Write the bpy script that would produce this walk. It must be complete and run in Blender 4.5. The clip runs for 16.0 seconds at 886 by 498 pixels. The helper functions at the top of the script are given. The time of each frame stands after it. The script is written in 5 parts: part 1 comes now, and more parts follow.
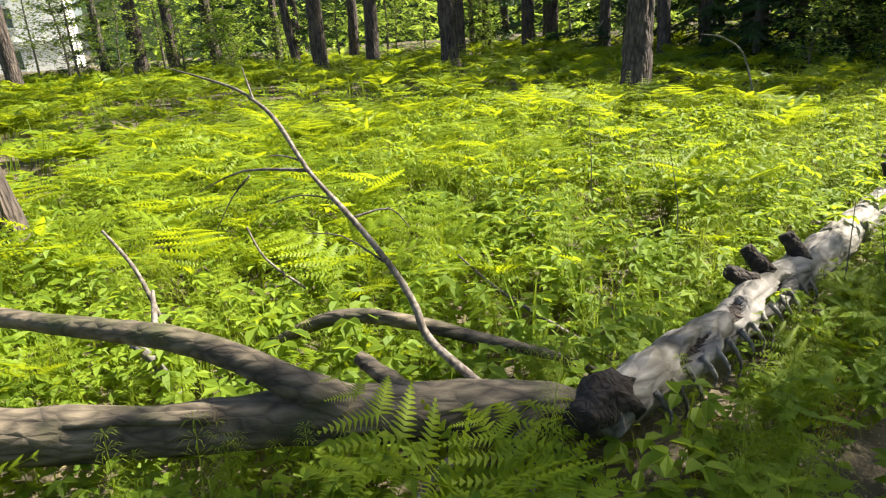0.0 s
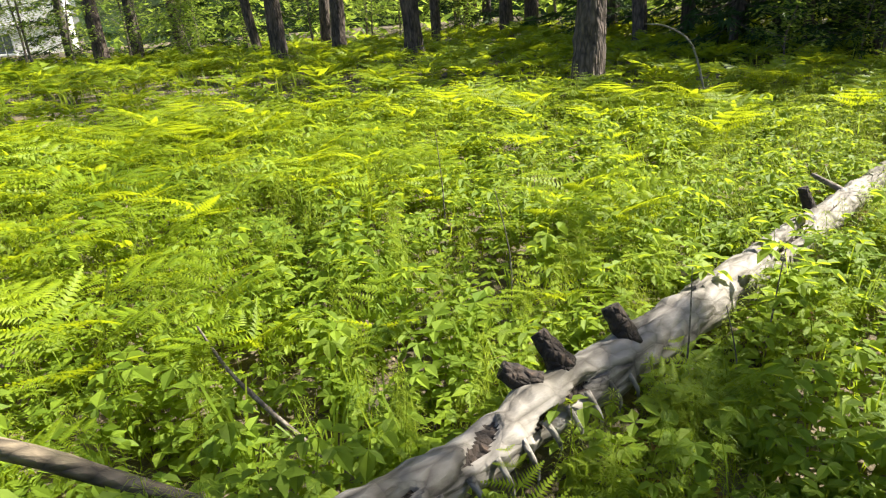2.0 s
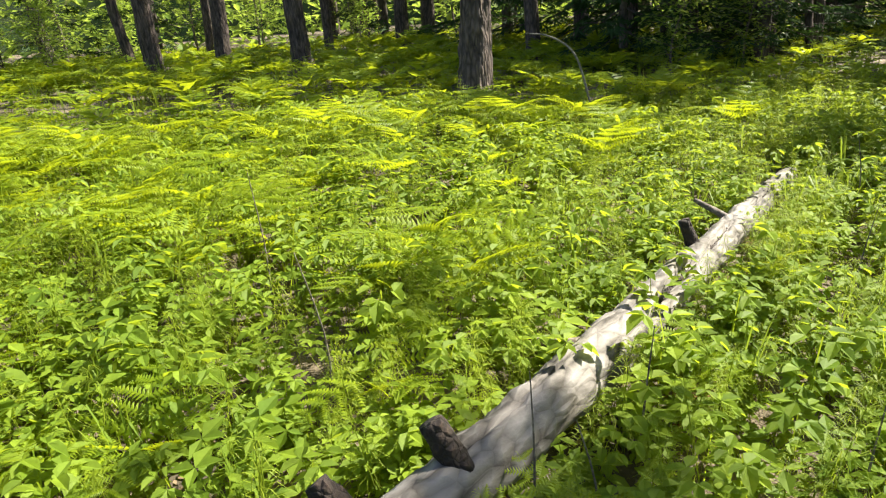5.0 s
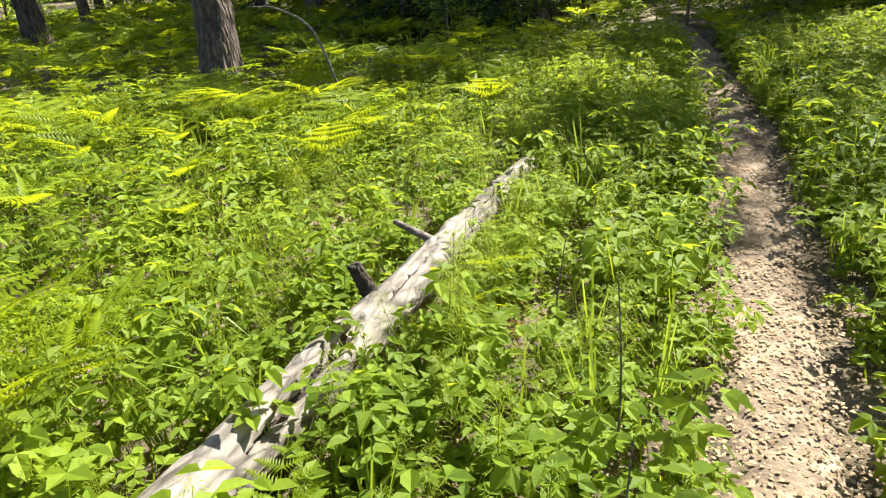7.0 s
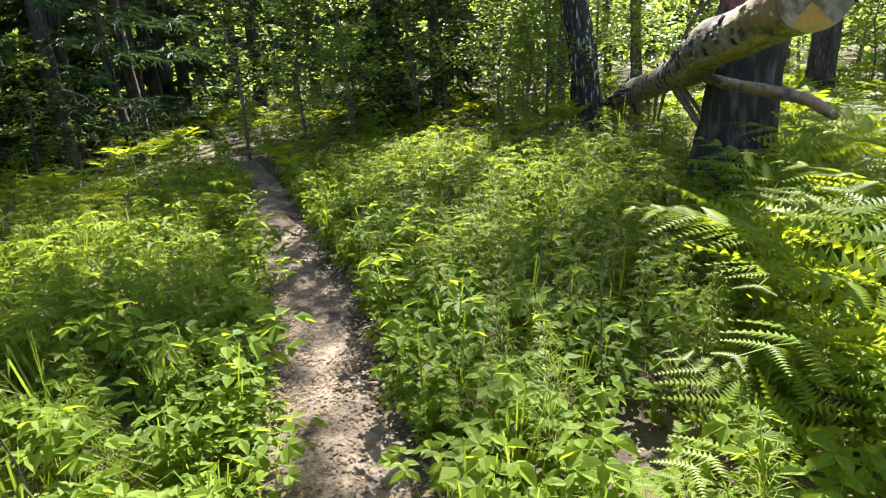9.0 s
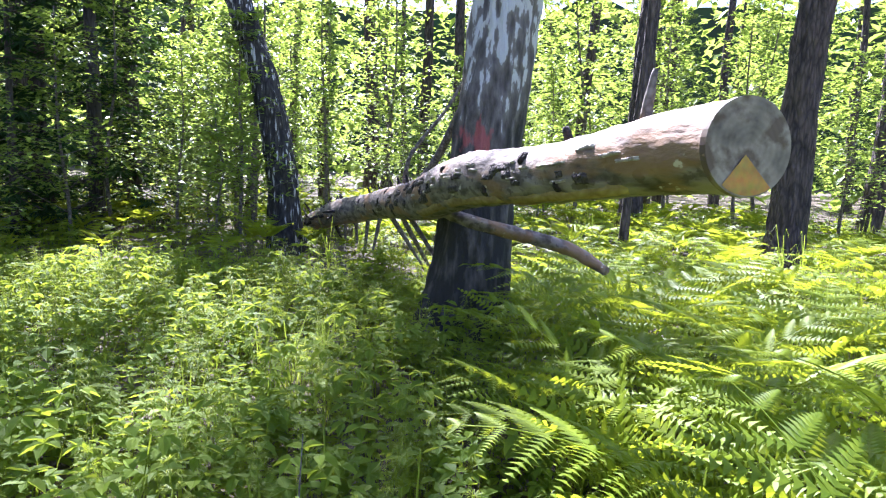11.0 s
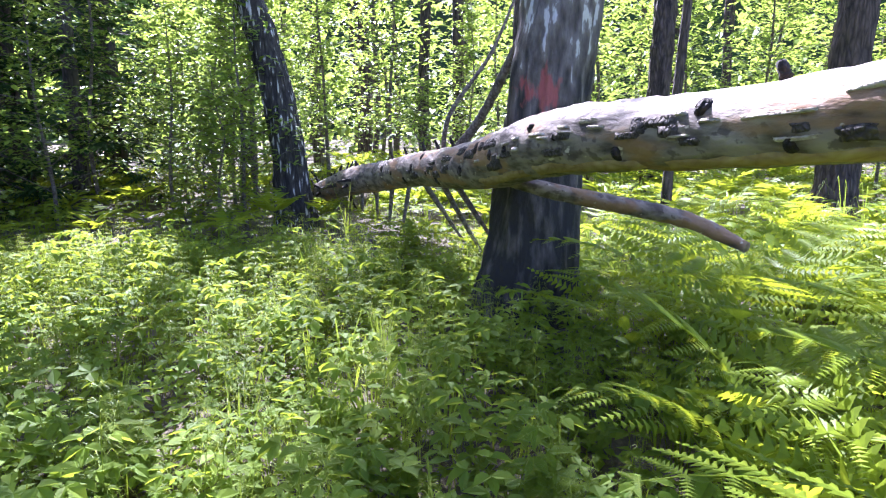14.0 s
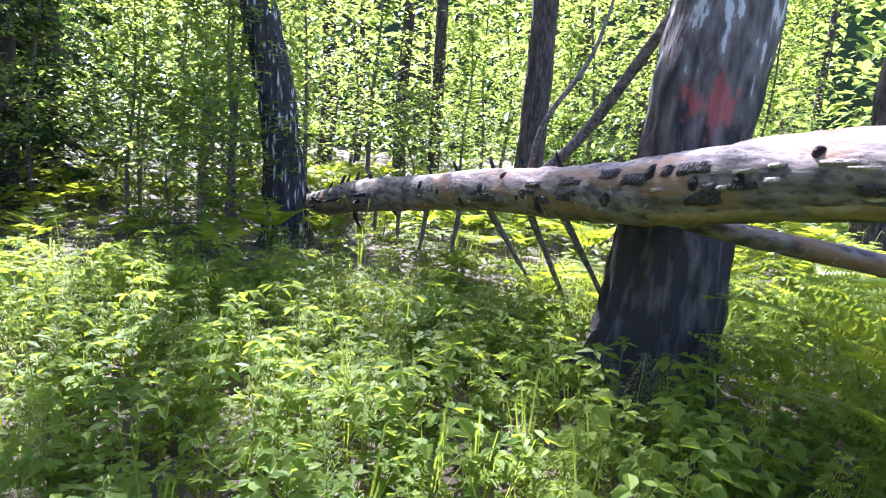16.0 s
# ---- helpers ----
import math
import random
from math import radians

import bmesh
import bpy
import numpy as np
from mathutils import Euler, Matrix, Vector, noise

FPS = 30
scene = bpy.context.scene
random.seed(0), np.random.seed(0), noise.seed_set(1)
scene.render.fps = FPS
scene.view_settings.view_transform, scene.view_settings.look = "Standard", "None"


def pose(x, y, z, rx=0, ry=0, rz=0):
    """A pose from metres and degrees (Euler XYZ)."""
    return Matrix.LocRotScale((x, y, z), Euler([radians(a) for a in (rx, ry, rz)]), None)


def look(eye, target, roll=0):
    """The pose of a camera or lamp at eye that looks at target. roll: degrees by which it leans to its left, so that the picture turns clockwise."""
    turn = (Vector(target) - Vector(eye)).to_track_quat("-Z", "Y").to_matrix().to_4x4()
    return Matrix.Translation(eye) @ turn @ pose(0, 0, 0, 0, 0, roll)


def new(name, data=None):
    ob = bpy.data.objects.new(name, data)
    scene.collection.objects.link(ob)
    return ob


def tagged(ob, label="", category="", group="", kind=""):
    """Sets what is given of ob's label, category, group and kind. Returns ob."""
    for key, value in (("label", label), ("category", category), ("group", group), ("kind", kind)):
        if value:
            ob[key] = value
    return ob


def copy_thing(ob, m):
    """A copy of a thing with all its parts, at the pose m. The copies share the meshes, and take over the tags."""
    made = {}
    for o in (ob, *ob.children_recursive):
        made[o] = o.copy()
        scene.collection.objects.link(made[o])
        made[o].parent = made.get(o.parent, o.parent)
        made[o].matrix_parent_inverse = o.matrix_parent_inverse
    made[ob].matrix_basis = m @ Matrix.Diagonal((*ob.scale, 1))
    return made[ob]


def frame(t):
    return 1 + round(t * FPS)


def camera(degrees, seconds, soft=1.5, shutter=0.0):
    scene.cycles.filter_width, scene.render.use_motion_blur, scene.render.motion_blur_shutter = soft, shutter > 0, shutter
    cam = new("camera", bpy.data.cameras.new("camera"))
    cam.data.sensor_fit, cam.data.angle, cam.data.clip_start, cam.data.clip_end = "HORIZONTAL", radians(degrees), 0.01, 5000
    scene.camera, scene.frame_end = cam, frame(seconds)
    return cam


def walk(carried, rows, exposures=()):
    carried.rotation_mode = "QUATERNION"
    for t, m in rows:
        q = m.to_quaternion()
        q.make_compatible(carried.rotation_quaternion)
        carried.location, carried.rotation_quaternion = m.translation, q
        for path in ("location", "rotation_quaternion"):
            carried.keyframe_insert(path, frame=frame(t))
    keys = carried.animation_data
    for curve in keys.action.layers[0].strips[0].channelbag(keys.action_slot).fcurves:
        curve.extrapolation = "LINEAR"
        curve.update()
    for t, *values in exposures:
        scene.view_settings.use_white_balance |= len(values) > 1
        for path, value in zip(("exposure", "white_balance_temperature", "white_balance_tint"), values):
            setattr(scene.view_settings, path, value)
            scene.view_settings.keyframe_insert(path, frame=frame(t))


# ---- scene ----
cam = camera(69.0, 16.0, soft=1.25)
METRES, EYE, TILT, LEAN, TURN = 8.5, 1.5, -19.0, 4.0, 0.0
ROWS = [
    (0.0, 0.0, 0.0, 0.0, 0.0, 0.0, -0.0),
    (0.5, 0.0342, 0.0168, 0.0105, 4.76, -0.15, -2.06),
    (1.0, 0.0642, 0.0409, 0.0182, -1.67, 1.18, -1.6),
    (1.5, 0.089, 0.0644, 0.0307, -0.38, -0.88, 0.74),
    (2.0, 0.121, 0.0851, 0.0385, 0.74, -1.46, -0.22),
    (2.5, 0.1422, 0.1061, 0.0461, 0.78, -0.2, -1.85),
    (3.0, 0.1483, 0.1236, 0.051, 1.75, -1.49, -4.09),
    (5.5, 0.1905, 0.165, 0.0684, -10.44, -0.99, 2.97),
    (6.0, 0.2312, 0.179, 0.0741, -15.42, -1.76, 2.28),
    (6.5, 0.2634, 0.2014, 0.0837, -17.25, -4.36, 5.14),
    (7.0, 0.2947, 0.2276, 0.0973, -20.13, -5.36, 7.76),
    (7.5, 0.3308, 0.2549, 0.1029, -21.05, -4.32, 8.78),
    (8.0, 0.3687, 0.2837, 0.1149, -30.22, -2.78, 9.67),
    (8.5, 0.4077, 0.3105, 0.1255, -40.75, -3.36, 15.46),
    (9.0, 0.4509, 0.3375, 0.1324, -53.98, -2.26, 17.52),
    (9.5, 0.487, 0.3652, 0.1428, -70.29, -4.52, 17.86),
    (10.0, 0.5196, 0.3873, 0.1552, -77.26, -3.48, 17.16),
    (12.5, 0.579, 0.4357, 0.1829, -87.89, -2.19, 17.05),
    (13.0, 0.5827, 0.4418, 0.1841, -87.55, -1.78, 18.0),
    (13.5, 0.6017, 0.4541, 0.1875, -84.33, -6.34, 19.05),
    (14.0, 0.6328, 0.4745, 0.1968, -85.17, -5.58, 18.83),
    (14.5, 0.6592, 0.5063, 0.2077, -89.01, -5.72, 16.18),
    (15.0, 0.686, 0.5317, 0.2188, -89.72, -5.98, 17.23),
    (15.5, 0.7196, 0.5569, 0.2282, -89.87, -6.84, 17.58),
    (16.0, 0.7474, 0.5896, 0.2356, -91.73, -6.09, 15.09),
]
walk(cam, [(t, pose(0, 0, EYE, TILT, LEAN, TURN) @ pose(METRES * x, METRES * y, METRES * z, 90 + pitch, roll, yaw)) for t, x, y, z, yaw, pitch, roll in ROWS],
     [(0.0, 2.0, 6500, 9), (7.5, 2.0, 6500, 9), (8.5, 2.15, 6300, 10), (9.2, 2.4, 5900, 14), (10.0, 2.65, 5500, 22), (12.5, 2.9, 5100, 34), (16.0, 3.0, 5100, 34)])

# ---------------------------------------------------------------- light
SUN_EL, SUN_AZ = 46.0, 18.0          # degrees up; degrees from +x towards +y
world = bpy.data.worlds.new("sky")
scene.world = world
world.use_nodes = True
wn = world.node_tree.nodes
sky = wn.new("ShaderNodeTexSky")
sky.sky_type = "NISHITA"
sky.sun_disc = False
sky.sun_elevation = radians(SUN_EL)
sky.sun_rotation = radians(90 - SUN_AZ)
sky.air_density, sky.dust_density = 1.0, 2.0
wn["Background"].inputs["Strength"].default_value = 0.06
world.node_tree.links.new(sky.outputs[0], wn["Background"].inputs["Color"])
sun_data = bpy.data.lights.new("sun", "SUN")
sun_data.energy, sun_data.angle, sun_data.color = 5.0, radians(0.6), (1.0, 0.93, 0.80)
sun_way = Vector((math.cos(radians(SUN_EL)) * math.cos(radians(SUN_AZ)),
                  math.cos(radians(SUN_EL)) * math.sin(radians(SUN_AZ)), math.sin(radians(SUN_EL))))
sun = new("sun", sun_data)
sun.matrix_world = look(sun_way * 60, (0, 0, 0))

# ---------------------------------------------------------------- materials
rng = np.random.default_rng(7)


def shader(name):
    mat = bpy.data.materials.new(name)
    mat.use_nodes = True
    nt = mat.node_tree
    return mat, nt, nt.nodes["Principled BSDF"], nt.nodes["Material Output"]


def ramp_node(nt, stops):
    r = nt.nodes.new("ShaderNodeValToRGB")
    el = r.color_ramp.elements
    while len(el) < len(stops):
        el.new(0.5)
    for e, (p, c) in zip(el, stops):
        e.position, e.color = p, (*c, 1)
    return r


def noise_node(nt, scale, detail=4, stretch=(1, 1, 1), coords="Object", turn=0.0):
    tc = nt.nodes.new("ShaderNodeTexCoord")
    mp = nt.nodes.new("ShaderNodeMapping")
    mp.vector_type = "TEXTURE"
    mp.inputs["Rotation"].default_value = (0, 0, radians(turn))
    mp.inputs["Scale"].default_value = tuple(1 / s for s in stretch)
    nz = nt.nodes.new("ShaderNodeTexNoise")
    nz.inputs["Scale"].default_value, nz.inputs["Detail"].default_value = scale, detail
    nt.links.new(tc.outputs[coords], mp.inputs[0])
    nt.links.new(mp.outputs[0], nz.inputs["Vector"])
    return nz


def world_noise(nt, scale, detail=3):
    ge = nt.nodes.new("ShaderNodeNewGeometry")
    nz = nt.nodes.new("ShaderNodeTexNoise")
    nz.inputs["Scale"].default_value, nz.inputs["Detail"].default_value = scale, detail
    nt.links.new(ge.outputs["Position"], nz.inputs["Vector"])
    return nz


def mix_colour(nt, fac, a, b, blend="MIX"):
    m = nt.nodes.new("ShaderNodeMix")
    m.data_type, m.blend_type = "RGBA", blend
    for socket, v in ((m.inputs[0], fac), (m.inputs[6], a), (m.inputs[7], b)):
        if isinstance(v, (int, float)):
            socket.default_value = v
        elif isinstance(v, tuple):
            socket.default_value = (*v, 1)
        else:
            nt.links.new(v, socket)
    return m.outputs[2]


def bump(nt, bsdf, height, strength, dist):
    b = nt.nodes.new("ShaderNodeBump")
    b.inputs["Strength"].default_value, b.inputs["Distance"].default_value = strength, dist
    nt.links.new(height, b.inputs["Height"])
    nt.links.new(b.outputs[0], bsdf.inputs["Normal"])


def leaf_material(name, dark, light, glow, through_part=0.45, rough=0.45, patch=0.9, per="island"):
    """A thin leaf: gloss on its face, light let through from behind; hue varies by leaf and by patch of ground."""
    mat, nt, bsdf, out = shader(name)
    big = world_noise(nt, patch, 2)
    if per == "island":
        src = nt.nodes.new("ShaderNodeNewGeometry").outputs["Random Per Island"]
    else:
        src = nt.nodes.new("ShaderNodeObjectInfo").outputs["Random"]
    add = nt.nodes.new("ShaderNodeMath")
    add.operation = "MULTIPLY_ADD"
    add.inputs[1].default_value = 0.55
    nt.links.new(src, add.inputs[0])
    sub = nt.nodes.new("ShaderNodeMath")
    sub.operation = "MULTIPLY_ADD"
    sub.inputs[1].default_value, sub.inputs[2].default_value = 1.3, -0.42
    nt.links.new(big.outputs["Fac"], sub.inputs[0])
    nt.links.new(sub.outputs[0], add.inputs[2])
    r = ramp_node(nt, [(0.0, dark), (0.55, tuple(0.5 * (a + b) for a, b in zip(dark, light))), (1.0, light)])
    nt.links.new(add.outputs[0], r.inputs[0])
    fine = world_noise(nt, 60, 2)
    col = mix_colour(nt, 0.3, r.outputs[0], fine.outputs["Fac"], "OVERLAY")
    nt.links.new(col, bsdf.inputs["Base Color"])
    bsdf.inputs["Roughness"].default_value = rough
    bsdf.inputs["Specular IOR Level"].default_value = 0.2
    tr = nt.nodes.new("ShaderNodeBsdfTranslucent")
    nt.links.new(mix_colour(nt, 0.6, col, glow), tr.inputs["Color"])
    mx = nt.nodes.new("ShaderNodeMixShader")
    mx.inputs[0].default_value = through_part
    nt.links.new(bsdf.outputs[0], mx.inputs[1])
    nt.links.new(tr.outputs[0], mx.inputs[2])
    nt.links.new(mx.outputs[0], out.inputs["Surface"])
    return mat


def bark_material(name, stops, scale=9, stretch=(1, 1, 0.22), strength=0.9, dist=0.03, rough=0.9, lichen=None, turn=0.0):
    mat, nt, bsdf, out = shader(name)
    nz = noise_node(nt, scale, 8, stretch, "Object", turn)
    vo = nt.nodes.new("ShaderNodeTexVoronoi")
    vo.feature, vo.inputs["Scale"].default_value = "DISTANCE_TO_EDGE", scale * 1.6
    nt.links.new(nz.inputs["Vector"].links[0].from_socket, vo.inputs["Vector"])
    mul = nt.nodes.new("ShaderNodeMath")
    mul.operation = "MULTIPLY_ADD"
    mul.inputs[1].default_value = 0.8
    nt.links.new(vo.outputs["Distance"], mul.inputs[0])
    nt.links.new(nz.outputs["Fac"], mul.inputs[2])
    r = ramp_node(nt, stops)
    nt.links.new(mul.outputs[0], r.inputs[0])
    col = r.outputs[0]
    if lichen:
        big = world_noise(nt, 3.5, 5)
        lr = ramp_node(nt, [(0.52, (0, 0, 0)), (0.66, (0.8, 0.8, 0.8))])
        nt.links.new(big.outputs["Fac"], lr.inputs[0])
        col = mix_colour(nt, lr.outputs[0], col, lichen)
    nt.links.new(col, bsdf.inputs["Base Color"])
    bsdf.inputs["Roughness"].default_value = rough
    bump(nt, bsdf, mul.outputs[0], strength, dist)
    return mat


M_FERN = leaf_material("fern_leaf", (0.085, 0.15, 0.008), (0.25, 0.32, 0.012), (0.55, 0.61, 0.015), 0.5, 0.5)
M_FERN_DRY = leaf_material("dry_fern_leaf", (0.10, 0.05, 0.02), (0.25, 0.13, 0.05), (0.4, 0.2, 0.06), 0.3, 0.7)
M_HERB = leaf_material("herb_leaf", (0.07, 0.13, 0.012), (0.22, 0.30, 0.022), (0.50, 0.59, 0.025), 0.48, 0.6)
M_HORSE = leaf_material("horsetail", (0.12, 0.18, 0.012), (0.28, 0.34, 0.025), (0.52, 0.59, 0.035), 0.45, 0.5)
M_GRASS = leaf_material("grass_blade", (0.08, 0.14, 0.012), (0.20, 0.28, 0.028), (0.42, 0.52, 0.04), 0.42, 0.5)
M_TREELEAF = leaf_material("tree_leaf", (0.06, 0.12, 0.015), (0.18, 0.27, 0.03), (0.48, 0.6, 0.08), 0.52, 0.4)
M_NEEDLE = leaf_material("conifer_needles", (0.012, 0.035, 0.01), (0.04, 0.085, 0.02), (0.10, 0.18, 0.03), 0.25, 0.6)
M_LITTER = leaf_material("leaf_litter", (0.09, 0.055, 0.03), (0.42, 0.32, 0.20), (0.3, 0.2, 0.1), 0.15, 0.7, 2.5)
M_PINE = bark_material("pine_bark", [(0.30, (0.008, 0.006, 0.005)), (0.52, (0.05, 0.037, 0.03)), (0.85, (0.14, 0.105, 0.085))], 14, (1, 1, 0.22), 1.0, 0.05)
M_SPRUCE = bark_material("spruce_bark", [(0.25, (0.02, 0.016, 0.014)), (0.6, (0.08, 0.065, 0.055)), (0.9, (0.15, 0.13, 0.11))], 12)
M_BIRCH = bark_material("old_birch_bark", [(0.45, (0.02, 0.017, 0.015)), (0.67, (0.06, 0.052, 0.045)), (0.73, (0.10, 0.09, 0.08)), (0.79, (0.56, 0.54, 0.5))], 15, (1, 1, 0.2), 1.0, 0.04)
M_LOG = bark_material("bare_weathered_wood", [(0.34, (0.02, 0.017, 0.014)), (0.46, (0.085, 0.074, 0.062)), (0.58, (0.15, 0.135, 0.117)), (0.9, (0.27, 0.25, 0.225))], 12, (0.4, 1, 1), 1.0, 0.025, 0.8, (0.05, 0.042, 0.028), 45)
M_LOG2 = bark_material("mossy_grey_bark", [(0.32, (0.012, 0.010, 0.007)), (0.5, (0.06, 0.046, 0.03)), (0.85, (0.17, 0.135, 0.09))], 16, (0.4, 1, 1), 1.0, 0.02, 0.85, (0.05, 0.055, 0.016))
M_TWIG = bark_material("dead_branch_bark", [(0.25, (0.03, 0.024, 0.018)), (0.5, (0.09, 0.07, 0.055)), (0.85, (0.22, 0.19, 0.16))], 25, (1, 1, 1), 0.5, 0.005)
M_ROT = bark_material("rotten_wood", [(0.3, (0.006, 0.004, 0.003)), (0.7, (0.028, 0.018, 0.012)), (0.95, (0.07, 0.045, 0.03))], 20, (1, 1, 1), 1.0, 0.03)
M_PLATE = bark_material("dark_bark_plate", [(0.3, (0.015, 0.011, 0.009)), (0.55, (0.055, 0.042, 0.034)), (0.9, (0.13, 0.105, 0.085))], 30, (1, 1, 1), 1.0, 0.02)
M_FLAKE = bark_material("pale_bark_flake", [(0.3, (0.24, 0.19, 0.14)), (0.6, (0.42, 0.36, 0.28)), (0.9, (0.55, 0.49, 0.40))], 30, (1, 1, 1), 0.6, 0.01)
M_STRIP = bark_material("bare_yellow_wood", [(0.3, (0.20, 0.13, 0.05)), (0.6, (0.33, 0.235, 0.095)), (0.9, (0.42, 0.32, 0.15))], 18, (0.3, 1, 1), 0.5, 0.01)


def pine_log_material():
    """Peeled pine log: grey-brown plates, orange young bark, pale bare wood streaks."""
    mat, nt, bsdf, out = shader("peeling_pine_log")
    nz = noise_node(nt, 20, 10, (0.3, 1, 1), "Object", 20)
    r = ramp_node(nt, [(0.30, (0.04, 0.03, 0.022)), (0.43, (0.15, 0.12, 0.095)), (0.52, (0.25, 0.205, 0.165)), (0.62, (0.29, 0.24, 0.19)), (0.74, (0.37, 0.31, 0.245))])
    nt.links.new(nz.outputs["Fac"], r.inputs[0])
    spots = noise_node(nt, 24, 9, (0.6, 1, 1), "Object", 20)
    sr = ramp_node(nt, [(0.55, (0, 0, 0)), (0.60, (0.75, 0.75, 0.75))])
    nt.links.new(spots.outputs["Fac"], sr.inputs[0])
    col = mix_colour(nt, sr.outputs[0], r.outputs[0], (0.075, 0.055, 0.045))
    under = noise_node(nt, 7, 8, (0.25, 1, 1), "Object", 20)
    ur = ramp_node(nt, [(0.53, (0, 0, 0)), (0.60, (0.75, 0.75, 0.75))])
    nt.links.new(under.outputs["Fac"], ur.inputs[0])
    col = mix_colour(nt, ur.outputs[0], col, (0.30, 0.17, 0.075))
    pale = noise_node(nt, 20, 5, (0.35, 1, 1))
    pr = ramp_node(nt, [(0.66, (0, 0, 0)), (0.69, (1, 1, 1))])
    nt.links.new(pale.outputs["Fac"], pr.inputs[0])
    col = mix_colour(nt, pr.outputs[0], col, (0.58, 0.50, 0.38))
    nt.links.new(col, bsdf.inputs["Base Color"])
    bsdf.inputs["Roughness"].default_value = 0.75
    bump(nt, bsdf, nz.outputs["Fac"], 0.7, 0.02)
    return mat


def cut_material():
    """Sawn end grain: growth rings about the local x axis, weathered grey with a fresher orange wedge of resin."""
    mat, nt, bsdf, out = shader("sawn_end_grain")
    tc = nt.nodes.new("ShaderNodeTexCoord")
    wv = nt.nodes.new("ShaderNodeTexWave")
    wv.wave_type, wv.rings_direction = "RINGS", "Z"
    wv.inputs["Scale"].default_value, wv.inputs["Distortion"].default_value = 22, 2.5
    nt.links.new(tc.outputs["Object"], wv.inputs["Vector"])
    nz = noise_node(nt, 9, 5)
    r = ramp_node(nt, [(0.35, (0.10, 0.075, 0.05)), (0.5, (0.27, 0.215, 0.15)), (0.7, (0.40, 0.33, 0.24))])
    nt.links.new(nz.outputs["Fac"], r.inputs[0])
    stain = noise_node(nt, 13, 6)
    st = ramp_node(nt, [(0.50, (0, 0, 0)), (0.60, (0.85, 0.85, 0.85))])
    nt.links.new(stain.outputs["Fac"], st.inputs[0])
    col = mix_colour(nt, st.outputs[0], r.outputs[0], (0.10, 0.06, 0.03))
    col = mix_colour(nt, 0.1, col, wv.outputs["Color"], "MULTIPLY")
    nt.links.new(col, bsdf.inputs["Base Color"])
    bsdf.inputs["Roughness"].default_value = 0.75
    bump(nt, bsdf, wv.outputs["Fac"], 0.2, 0.002)
    return mat


def big_birch_material():
    """Old birch: black fissured foot, white mottled bark higher up, a red paint blaze at breast height."""
    mat, nt, bsdf, out = shader("blazed_birch_bark")
    nz = noise_node(nt, 15.0, 10, (1, 1, 0.3))
    tc = nt.nodes.new("ShaderNodeTexCoord")
    sep = nt.nodes.new("ShaderNodeSeparateXYZ")
    nt.links.new(tc.outputs["Object"], sep.inputs[0])
    up = nt.nodes.new("ShaderNodeMapRange")
    up.inputs["From Min"].default_value, up.inputs["From Max"].default_value = 0.9, 2.5
    up.inputs["To Min"].default_value, up.inputs["To Max"].default_value = -0.2, 0.15
    nt.links.new(sep.outputs["Z"], up.inputs["Value"])
    add = nt.nodes.new("ShaderNodeMath")
    nt.links.new(nz.outputs["Fac"], add.inputs[0])
    nt.links.new(up.outputs[0], add.inputs[1])
    r = ramp_node(nt, [(0.30, (0.03, 0.025, 0.02)), (0.46, (0.11, 0.09, 0.075)), (0.58, (0.20, 0.17, 0.145)), (0.61, (0.55, 0.52, 0.48))])
    nt.links.new(add.outputs[0], r.inputs[0])
    dist = nt.nodes.new("ShaderNodeVectorMath")
    dist.operation = "DISTANCE"
    dist.inputs[1].default_value = (-0.24, -0.06, 1.46)
    nt.links.new(tc.outputs["Object"], dist.inputs[0])
    nz2 = noise_node(nt, 16, 5, (1, 1, 0.4))
    m2 = nt.nodes.new("ShaderNodeMath")
    m2.operation = "MULTIPLY_ADD"
    m2.inputs[1].default_value = 0.62
    nt.links.new(nz2.outputs["Fac"], m2.inputs[0])
    nt.links.new(dist.outputs["Value"], m2.inputs[2])
    rr = ramp_node(nt, [(0.34, (0.8, 0.8, 0.8)), (0.42, (0, 0, 0))])
    nt.links.new(m2.outputs[0], rr.inputs[0])
    col = mix_colour(nt, rr.outputs[0], r.outputs[0], (0.40, 0.10, 0.085))
    nt.links.new(col, bsdf.inputs["Base Color"])
    bsdf.inputs["Roughness"].default_value = 0.85
    bump(nt, bsdf, nz.outputs["Fac"], 1.0, 0.05)
    return mat


def soil_material():
    mat, nt, bsdf, out = shader("forest_soil")
    nz = world_noise(nt, 2.2, 8)
    r = ramp_node(nt, [(0.3, (0.04, 0.032, 0.018)), (0.5, (0.09, 0.07, 0.042)), (0.7, (0.17, 0.135, 0.09))])
    nt.links.new(nz.outputs["Fac"], r.inputs[0])
    nt.links.new(r.outputs[0], bsdf.inputs["Base Color"])
    bsdf.inputs["Roughness"].default_value = 0.95
    fine = world_noise(nt, 35, 6)
    bump(nt, bsdf, fine.outputs["Fac"], 0.8, 0.03)
    return mat


